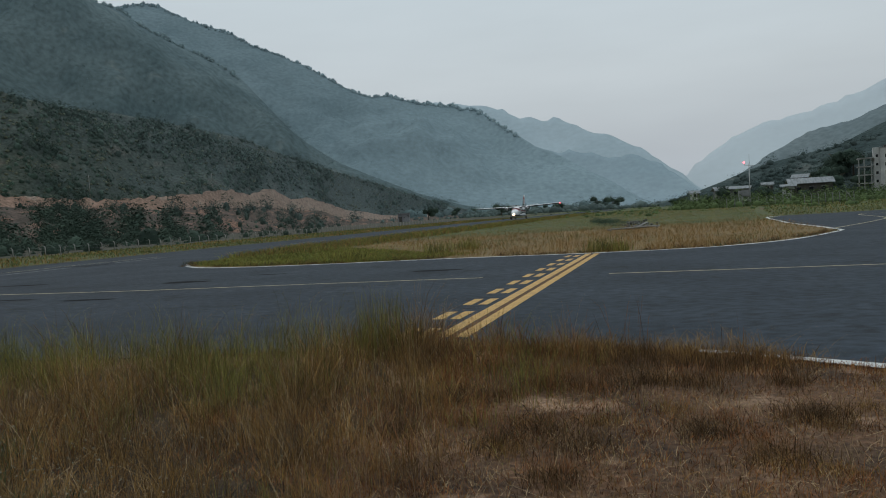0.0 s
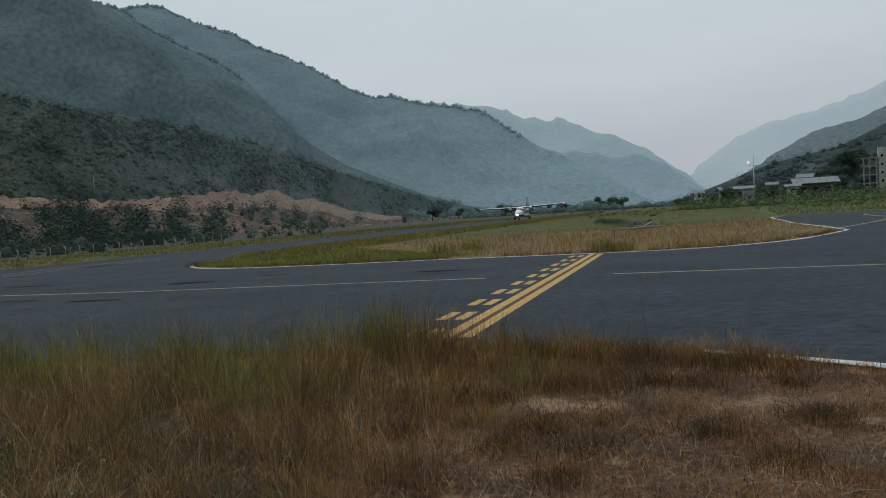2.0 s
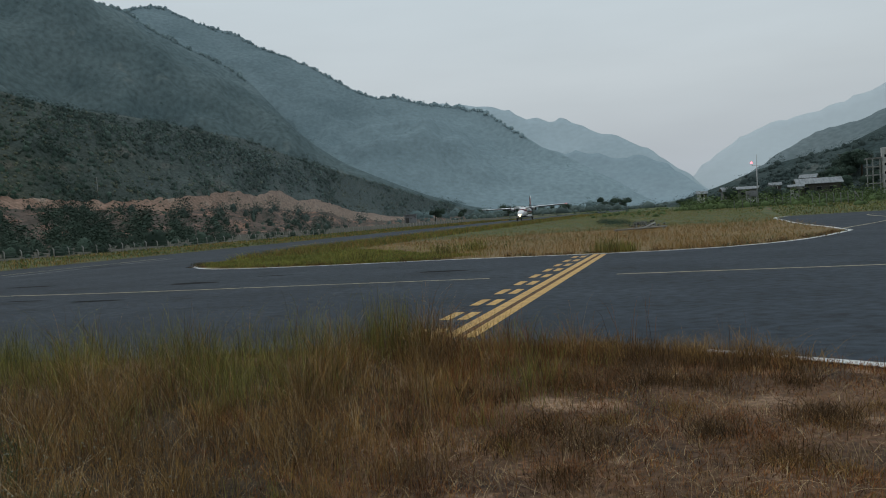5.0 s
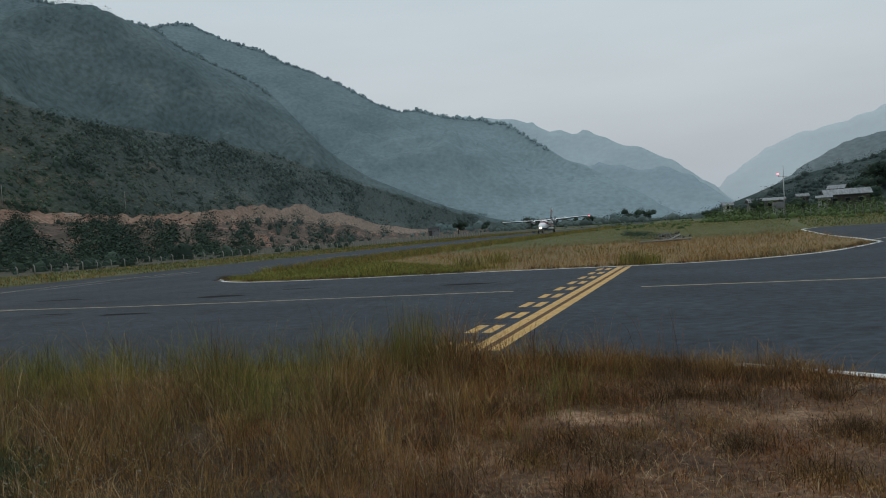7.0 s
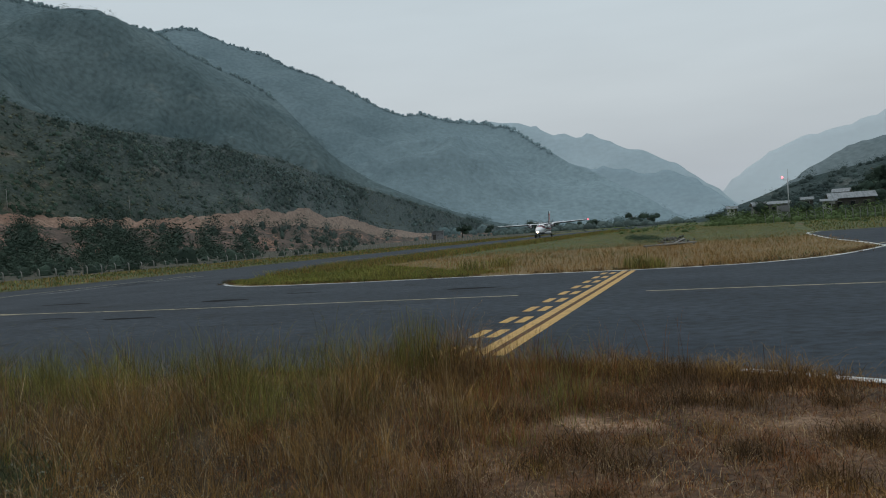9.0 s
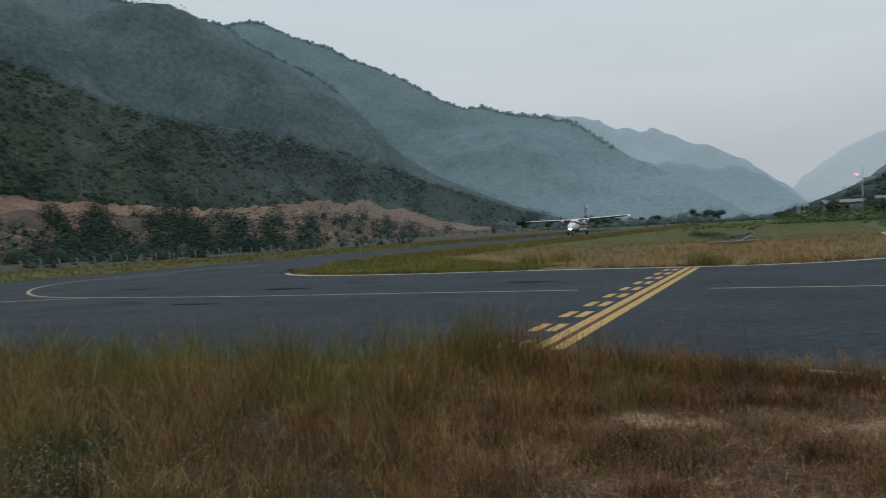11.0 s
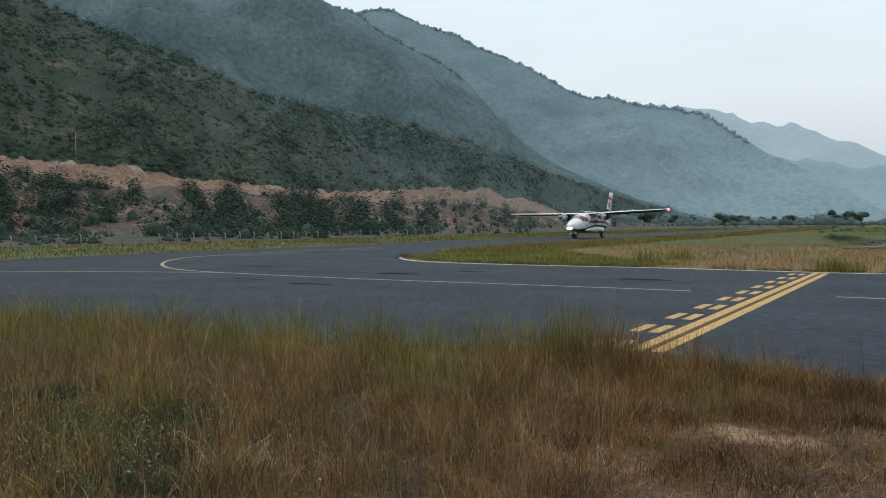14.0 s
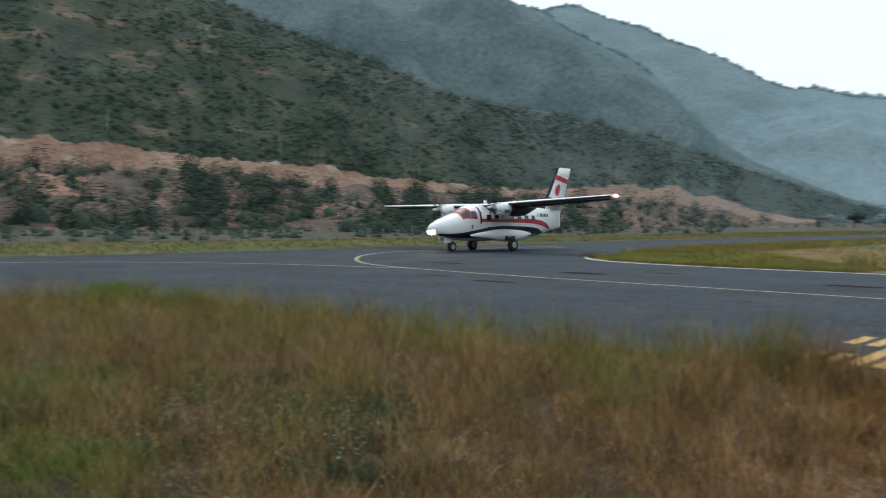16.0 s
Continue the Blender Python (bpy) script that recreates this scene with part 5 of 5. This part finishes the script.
    for x in (-9.3, -7.4, -5.0):
        part("column", box_bm(0.4, 0.4, 3.2, (x, -3.6, 0.4 + 3.2 * s)), MAT["concrete"], block, "", False)
    for x in (0.2, 2.6, 5.0):
        part("window", box_bm(1.2, 0.12, 1.4, (x, -4.52, 2.4 + 3.2 * s)), MAT["dark_glass"], block, "dark window opening", False)
    part("window", box_bm(0.8, 0.12, 1.0, (-3.0, -3.05, 2.6 + 3.2 * s)), MAT["dark_glass"], block, "dark window opening", False)
shed = tagged(new("shed"), "small pale shed beside the runway", "shed")
shed.location = (-20.0, 400, 0)
part("wall", box_bm(6, 5, 4.2, (0, 0, 2.1)), MAT["pale_wall"], shed, "", False)
part("roof", box_bm(7, 6, 0.3, (0, 0, 4.35)), MAT["tin"], shed, "grey tin roof", False)
part("door", box_bm(1.6, 0.1, 2.6, (-1.6, -2.55, 1.3)), MAT["dark_wall"], shed, "dark doorway", False)

# ---- grass ----
GR = np.random.default_rng(42)
near_line = [(p.x, p.y) for p in spline(NEAR_EDGE, 0.7)]
FORE = near_line + [(16, -30), (-46, -30)]


def bearing(p):
    return np.degrees(np.arctan2(p[:, 0], p[:, 1]))


def soft_noise(p, f, seed):
    return np.array([noise.fractal((x * f, y * f, seed), 1.0, 2.0, 3) for x, y in p])


# dark sheet laid in for the self-shading of the tall sward
shade_line = spline([(-1.0, 9.6), (-0.6, 7.5), (-1.2, 5.5), (-0.6, 3.5), (-1.4, 1.6), (-4, 0.6), (-8, 1.2), (-12, 0.4), (-20, 3), (-19, 7), (-16.2, 10.6), (-13, 11.6), (-9, 11.4), (-5, 10.4), (-1.0, 9.6)], 0.35)
shade_edge = [(q.x + 0.45 * noise.noise(q * 1.3), q.y + min(0.45, 0.1 * abs(q.y - 10.5)) * noise.noise(q * 1.3 + Vector((7, 3, 0)))) for q in shade_line[:-1]]
turf("shade_floor", shade_edge, 0.014, "grass_shade", "dark sheet standing in for shade under the tall grass")
n = 350000
rr = 2.0 + 20.0 * GR.random(n) ** 0.95
aa = np.radians(GR.uniform(-72, 42, n))
pts = np.column_stack([rr * np.sin(aa), rr * np.cos(aa)])
pts = pts[inside(pts[:, 0], pts[:, 1], FORE)]
grain = soft_noise(pts, 0.55, 1.0)
clump = soft_noise(pts, 1.7, 2.0)
az, dist = bearing(pts), np.hypot(pts[:, 0], pts[:, 1])
# how tall and thick the sward is: high in the west, cropped and patchy in the east
tall = 1 / (1 + np.exp((az - 1.5 - 2.5 * (dist - 6.0) + 6 * grain) / 3.5))
tall = np.clip(tall, 0.0, 1)
keep = GR.random(len(pts)) < (0.14 + 0.86 * tall) * np.clip(0.62 + 1.5 * clump, 0.10, 1)
pts, grain, clump, tall, az, dist = (q[keep] for q in (pts, grain, clump, tall, az, dist))
edge_az = np.array([math.degrees(math.atan2(x, y)) for x, y in near_line if y > 0])
edge_r = np.array([math.hypot(x, y) for x, y in near_line if y > 0])
order = np.argsort(edge_az)
fringe = np.clip(1 - (np.interp(az, edge_az[order], edge_r[order]) - dist) / 4.5, 0, 1)
height = (0.09 + (0.25 + 0.20 * fringe) * tall) * GR.uniform(0.35, 1.2, len(pts)) * (1 + 1.0 * clump)
height *= np.clip(1.0 - 0.62 * np.clip((7.5 - dist) / 4, 0, 1), 0.3, 1)
width = GR.uniform(0.0016, 0.0038, len(pts)) * (0.7 + 0.075 * dist)
pick = GR.random(len(pts)) + 1.25 * grain + 0.7 * clump
green_share = 0.12 + 0.34 * np.clip((-az - 26) / 16, 0, 1) + 0.88 * fringe * np.clip((-az - 1) / 8, 0, 1) * np.clip((az + 60) / 20, 0.5, 1)
russet_share = np.clip(0.82 - np.abs(az - 5) / 26, 0.14, 0.82) * np.clip(dist / 7, 0.5, 1) * (1 - 0.6 * fringe * (az < -1))
kinds = np.where(pick < green_share, 0, np.where(pick < green_share + russet_share * (1 - green_share), 1, np.where(GR.random(len(pts)) < 0.88, 2, 3)))
for k, (name, mat, label) in enumerate((("green_grass", "green", "tall green grass at the edge of the taxiway"), ("russet_grass", "russet", "russet dry grass in the foreground"), ("dry_grass", "dry", "tall dry golden grass"), ("straw_grass", "straw", "bleached straw stalks among the grass"))):
    m = kinds == k
    v, t = grass_arrays(pts[m], height[m] * (1.15 if k == 3 else 1), width[m], 0.75 if k else 0.5, rng=GR)
    tagged(tri_mesh(name, v, t, MAT[mat]), label, "grass", kind="stuff")

# cropped stubble and a litter of fallen straw on the trodden ground
n = 130000
rr = 2.2 + 8.8 * GR.random(n) ** 0.8
aa = np.radians(GR.uniform(-50, 42, n))
pts = np.column_stack([rr * np.sin(aa), rr * np.cos(aa)])
pts = pts[inside(pts[:, 0], pts[:, 1], FORE)]
cl = soft_noise(pts, 1.3, 4.0)
pick = GR.random(len(pts)) + 0.5 * cl
some = GR.random(len(pts)) < np.clip(0.72 + 1.1 * cl, 0.18, 1)
for name, mat, low, high, lean, label in (("stubble", "russet", 0.46, 9, 1.1, "short russet stubble on trodden earth"), ("dry_stubble", "dry", 0.26, 0.46, 1.3, "short dry stubble on trodden earth"), ("straw_litter", "straw", -9, 0.26, 2.2, "flattened pale straw on bare earth")):
    m = some & (pick >= low) & (pick < high)
    v, t = grass_arrays(pts[m], GR.uniform(0.02, 0.085, m.sum()), GR.uniform(0.0026, 0.0062, m.sum()), lean, rng=GR, plain=True)
    tagged(tri_mesh(name, v, t, MAT[mat]), label, "grass", kind="stuff")

# thick tufts, and one high clump at the taxiway's edge


def tufts(name, spots, blades, spread, high, wide, mat, label, lean=0.5):
    p, h = [], []
    for (x, y), s in spots:
        p.append(np.column_stack([GR.normal(x, spread * s, blades), GR.normal(y, spread * s, blades)]))
        h.append(GR.uniform(0.35, 1.0, blades) * high * s)
    p, h = np.concatenate(p), np.concatenate(h)
    v, t = grass_arrays(p, h, GR.uniform(0.6, 1.2, len(p)) * wide, lean, rng=GR)
    return tagged(tri_mesh(name, v, t, MAT[mat]), label, "grass", kind="stuff")


spots = []
while len(spots) < 55:
    a, r = radians(GR.uniform(-20, 34)), GR.uniform(3.6, 9.2)
    spots.append(((r * math.sin(a), r * math.cos(a)), GR.uniform(0.5, 1.1)))
tufts("dry_tufts", spots, 190, 0.14, 0.15, 0.004, "dry", "low dry grass tufts on bare ground", 0.9)
tufts("russet_tufts", [((q[0][0] + 0.3, q[0][1] - 0.4), q[1]) for q in spots[::2]], 190, 0.16, 0.15, 0.004, "russet", "low russet grass tufts on bare ground", 0.9)
rim = [q for q in spline(NEAR_EDGE, 0.12) if -4 < q.x < 9]
tufts("rim_grass", [((q.x - 0.05, q.y - 0.10 + 0.05 * GR.normal()), GR.uniform(0.4, 1.2)) for q in rim], 34, 0.07, 0.15, 0.006, "russet", "short russet grass along the taxiway edge", 0.7)
tufts("rim_russet", [((q.x + GR.normal(0, 0.1), q.y - 0.35 + 0.22 * GR.normal()), GR.uniform(0.5, 1.1)) for q in rim if -1.0 < q.x < 3.6], 110, 0.18, 0.37, 0.005, "dry", "russet dry grass clumps at the taxiway edge", 0.95)
tufts("rim_brown", [((q.x + GR.normal(0, 0.15), q.y - 0.9 + 0.3 * GR.normal()), GR.uniform(0.5, 1.1)) for q in rim if -1.5 < q.x < 3.4], 90, 0.18, 0.30, 0.005, "tussock", "brown dry grass mound near the taxiway edge", 0.7)
tufts("rim_straw", [((q.x - 0.02, q.y - 0.06 + 0.06 * GR.normal()), GR.uniform(0.4, 1.2)) for q in rim[::2]], 26, 0.08, 0.12, 0.006, "dry", "short dry grass along the taxiway edge", 0.9)
tufts("tall_clump", [((-0.95, 9.9), 1.0), ((-0.72, 9.9), 0.9), ((-1.1, 10.0), 0.7), ((-0.45, 9.9), 0.55)], 190, 0.11, 1.1, 0.006, "green", "tall reedy grass clump at the taxiway edge", 0.16)
tufts("tall_dry_clump", [((-0.9, 9.8), 1.0), ((-0.6, 9.8), 0.9), ((-1.2, 9.9), 0.7), ((-0.3, 9.8), 0.7)], 90, 0.17, 0.9, 0.006, "dry", "tall dry grass clump at the taxiway edge", 0.2)
tufts("tall_stalks", [((2.15, 9.6), 1.0), ((3.2, 9.0), 0.7), ((-3.5, 9.8), 0.9), ((-6.2, 9.8), 0.9)], 14, 0.16, 0.85, 0.005, "russet", "thin dry grass stalks", 0.15)
tufts("tussocks", [((0.3, 7.4), 1.1), ((0.0, 7.5), 0.8), ((0.69, 6.15), 1.0), ((0.95, 5.7), 0.9), ((0.3, 5.9), 0.7), ((2.8, 6.1), 1.0), ((3.0, 6.2), 0.7), ((1.9, 5.9), 0.8), ((3.2, 7.4), 0.7), ((1.5, 7.6), 1.1), ((2.0, 7.7), 1.0), ((2.4, 7.5), 0.9), ((1.1, 7.8), 1.0), ((-0.5, 6.4), 0.8), ((2.2, 5.2), 0.8), ((0.6, 5.0), 0.7)], 300, 0.17, 0.22, 0.006, "tussock", "dark brown grass tussocks on bare ground", 1.0)
tufts("tussock_straw", [((0.35, 7.3), 1.0), ((0.72, 6.05), 0.9), ((1.0, 5.6), 0.9), ((2.85, 6.0), 0.8), ((1.8, 5.8), 0.8), ((1.3, 6.4), 0.8), ((2.3, 6.6), 0.7), ((0.1, 5.2), 0.8), ((1.6, 4.7), 0.8), ((2.6, 5.2), 0.7)], 90, 0.22, 0.16, 0.003, "straw", "pale straw stalks among the tussocks", 1.1)
weed_spots = [((GR.normal(-4.9, 1.5), GR.normal(5.3, 0.9)), GR.uniform(0.5, 1.1)) for k in range(52)]
tufts("weeds", weed_spots, 170, 0.20, 0.26, 0.010, "weed", "dull green weeds among the grass", 0.8)
tufts("lush_patch", [((GR.normal(-5.5, 0.55), GR.normal(3.7, 0.3)), GR.uniform(0.6, 1.0)) for k in range(13)] + [((GR.normal(-7.6, 0.7), GR.normal(5.4, 0.8)), GR.uniform(0.5, 1.0)) for k in range(18)], 230, 0.26, 0.24, 0.007, "lush", "bright green grass patch", 0.6)
# single pale stalks standing over the sward
n = 9000
rr, aa = 3.2 + 8.5 * GR.random(n), np.radians(GR.uniform(-66, -2, n))
pts = np.column_stack([rr * np.sin(aa), rr * np.cos(aa)])
pts = pts[inside(pts[:, 0], pts[:, 1], FORE)]
pts = pts[soft_noise(pts, 0.8, 6.0) > GR.uniform(-0.5, 0.5, len(pts))]
reach = np.hypot(pts[:, 0], pts[:, 1])
light = GR.random(len(pts))
for name, mat, low, high, label in (("pale_stalks", "straw", 0.0, 0.35, "single pale straw stalks above the grass"), ("golden_stalks", "dry", 0.35, 0.75, "single golden stalks above the grass"), ("dark_stalks", "tussock", 0.75, 1.1, "single brown stalks above the grass")):
    m = (light >= low) & (light < high)
    v, t = grass_arrays(pts[m], GR.uniform(0.22, 0.52, m.sum()) * np.clip(reach[m] / 8, 0.5, 1), GR.uniform(0.0022, 0.0040, m.sum()) * (0.6 + 0.07 * reach[m]), 0.55, rng=GR)
    tagged(tri_mesh(name, v, t, MAT[mat]), label, "grass", kind="stuff")
tufts("edge_grass", [((-14.4 + 0.55 * GR.normal(), 11.6 + GR.normal(0, 0.25)), 1.0) for k in range(5)] + [((-12.6 + 0.7 * GR.normal(), 11.8), 0.55) for k in range(4)], 300, 0.30, 0.62, 0.012, "lush", "green grass clump at the taxiway edge", 0.4)
heads = np.column_stack([GR.normal(-4.7, 1.3, 1300), GR.normal(5.1, 0.8, 1300), GR.uniform(0.12, 0.28, 1300)])
v, t = leaf_cloud(heads, np.full(1300, 0.007), np.full(1300, 0.014), 5, 0.005, GR)
tagged(tri_mesh("seed_heads", v, t, MAT["seed"]), "small pale seed heads among the weeds", "grass", kind="stuff")

# the grass island between taxiway and runway, and the field beyond it


def sward(count, poly, box, high, wide, shares, seed, prefix, label, lean=0.85):
    rng = np.random.default_rng(seed)
    d = box[2] + (box[3] - box[2]) * rng.random(count) ** 1.7
    p = np.column_stack([rng.uniform(box[0], box[1], count), d])
    p = p[inside(p[:, 0], p[:, 1], poly)]
    g = soft_noise(p, 0.12, seed)
    c = soft_noise(p, 0.6, seed + 3)
    some = rng.random(len(p)) < np.clip(0.7 + c, 0.2, 1)
    p, g, c = p[some], g[some], c[some]
    h = high(p) * rng.uniform(0.5, 1.1, len(p)) * (1 + 0.4 * c)
    w = wide * rng.uniform(0.7, 1.3, len(p)) * (0.5 + np.hypot(p[:, 0], p[:, 1]) / 60)
    s = shares(p, g)
    pick = rng.random(len(p))
    low = np.zeros(len(p))
    for mat, share in s:
        m = (pick >= low) & (pick < low + share)
        low = low + share
        if m.sum() > 10:
            v, t = grass_arrays(p[m], h[m], w[m], lean, rng=rng, plain=True)
            tagged(tri_mesh(prefix, v, t, MAT[mat]), label % mat.replace("pasture_", ""), "grass", kind="stuff")


def island_high(p):
    lush = np.clip((1.0 - p[:, 0]) / 10, 0, 1) * np.clip((50 - p[:, 1]) / 8, 0, 1)
    far = np.clip((90 - p[:, 1]) / 40, 0.35, 1)
    bare = np.clip((p[:, 0] - 12) / 6, 0, 1) * np.clip((48 - p[:, 1]) / 10, 0, 1)
    inner = np.clip(1 - (p[:, 0] - runway_near(p[:, 1])) / 5, 0, 1) * np.clip((p[:, 1] - 48) / 10, 0, 1)
    return (0.36 - 0.18 * lush) * far * (1 - 0.62 * bare) + 0.26 * inner


def island_shares(p, g):
    lush = np.clip((2.0 - p[:, 0]) / 10, 0, 1) * np.clip((56 - p[:, 1]) / 12, 0, 1)
    far = np.clip((p[:, 1] - 56) / 24, 0, 1)
    green = np.clip(0.16 + 0.6 * far + 0.6 * g, 0.04, 0.85) * (1 - lush)
    rest = 1 - lush * 0.85 - green
    return [("pasture_lush", lush * 0.85 + green * 0.5 * far), ("pasture_green", green * (1 - 0.5 * far)), ("pasture_dry", rest * 0.66), ("pasture_russet", rest * 0.34)]


sward(300000, ISLAND, (-18, 70, 30, 250), island_high, 0.0095, island_shares, 51, "island_grass", "%s grass on the island between the runways", 1.05)
# strip shifted onto the asphalt so the runway looks narrower from the camera
RUNWAY_SIDE = [(runway_near(y) + 0.3 - min(3.0, 0.22 * (y - 43.5)), y) for y in (43.5, 57, 120, 220)] + [(runway_near(y) + 4.0, y) for y in (220, 120, 47)]
turf("runway_side_turf", RUNWAY_SIDE, 0.018, "field", "green turf laid over the runway's edge to fit the camera's view")
sward(330000, RUNWAY_SIDE, (-14, 45, 43, 220), lambda p: np.full(len(p), 0.46), 0.02, lambda p, g: [("pasture_lush", np.full(len(p), 0.3)), ("pasture_green", np.full(len(p), 0.35)), ("pasture_dry", np.full(len(p), 0.35))], 57, "runway_side_grass", "%s grass along the runway's edge")
LUSH = [(-13.3, 41.0), (-12.0, 38.3), (-9.8, 35.9), (-5.4, 34.1), (-1.0, 33.0), (1.5, 35.5), (-1.5, 39), (-4.0, 46), (-7, 52), (-9.6, 53)]
sward(120000, LUSH, (-14, 2, 32.5, 53), lambda p: np.full(len(p), 0.17), 0.02, lambda p, g: [("pasture_lush", np.full(len(p), 0.6)), ("pasture_green", np.full(len(p), 0.3)), ("pasture_dry", np.full(len(p), 0.1))], 55, "corner_grass", "%s grass at the island's corner")
edge_run = [q for q in spline(ISLAND_FRONT, 0.45) if noise.noise((q.x * 0.5, q.y * 0.5, 2)) > -0.12]
tufts("island_rim", [((q.x + GR.normal(0, 0.12), q.y + 0.35 + 0.15 * GR.normal()), GR.uniform(0.4, 1.1)) for q in edge_run], 46, 0.2, 0.26, 0.014, "tussock", "dark brown grass along the island's edge", 0.8)
tufts("island_rim_green", [((q.x + GR.normal(0, 0.12), q.y + 0.4 + 0.15 * GR.normal()), GR.uniform(0.4, 1.1)) for q in edge_run[::3]], 46, 0.22, 0.30, 0.014, "weed", "dark green weeds along the island's edge", 0.7)
tufts("island_clumps", [((6.2, 31.2), 1.0), ((6.9, 31.0), 0.7), ((-4.0, 35.0), 1.0), ((-0.4, 36.5), 1.1), ((-4.8, 35.4), 0.8), ((1.2, 40), 1.0)], 220, 0.35, 0.75, 0.02, "green", "dark green grass clumps on the island", 0.4)
sward(230000, VERGE, (-66, 30, -8, 240), lambda p: np.full(len(p), 0.26), 0.03, lambda p, g: [("pasture_lush", np.full(len(p), 0.12)), ("pasture_green", np.clip(0.6 + g, 0.25, 0.8)), ("pasture_dry", 0.88 - np.clip(0.6 + g, 0.25, 0.8))], 61, "verge_grass", "%s grass on the verge beyond the runway")
sward(60000, EAST, (30, 160, 66, 190), lambda p: np.full(len(p), 0.26), 0.026, lambda p, g: [("pasture_lush", np.full(len(p), 0.15)), ("pasture_green", np.full(len(p), 0.75)), ("pasture_dry", np.full(len(p), 0.1))], 71, "field_grass", "%s grass beyond the apron")

# ---- what moves ----
FLIGHT = [
    (0.0, 17.72, 182.86), (3.5, 17.46, 181.0), (6.0, 17.21, 179.6), (7.0, 16.59, 177.33), (8.0, 15.75, 173.88), (10.5, 10.11, 157.6),
    (11.0, 7.73, 149.8), (11.5, 5.34, 142.2), (12.0, 3.0, 135.0), (12.5, 0.60, 125.6), (13.0, -2.22, 114.9), (13.5, -4.95, 105.0),
    (14.0, -8.08, 94.93), (14.5, -11.40, 84.2), (15.0, -14.70, 72.16), (15.5, -18.07, 59.31), (16.0, -21.59, 45.98),
]
BANK, HEADING = 1.1, -198.0


def motions():
    walk(aircraft, [(t, pose(x, y, 0.0, 0, BANK, HEADING)) for t, x, y in FLIGHT])
    steps = [k / 30 for k in range(481)]
    ys = np.interp(steps, [r[0] for r in FLIGHT], [r[2] for r in FLIGHT])
    for w, radius in ((wheels[0], 0.38), (wheels[1], 0.38), (wheels[2], 0.32)):
        at, rows, turn = w.location.copy(), [], 0.0
        for k, t in enumerate(steps):
            rows.append((t, pose(at.x, at.y, at.z, -turn, 0, 0)))
            if k + 1 < len(steps):
                turn += min(80.0, math.degrees(abs(ys[k + 1] - ys[k]) / radius))
        walk(w, rows)
    for p in propellers:
        at = p.location.copy()
        walk(p, [(t, pose(at.x, at.y, at.z, 0, 77.0 * k, 0)) for k, t in enumerate(steps)])


motions()
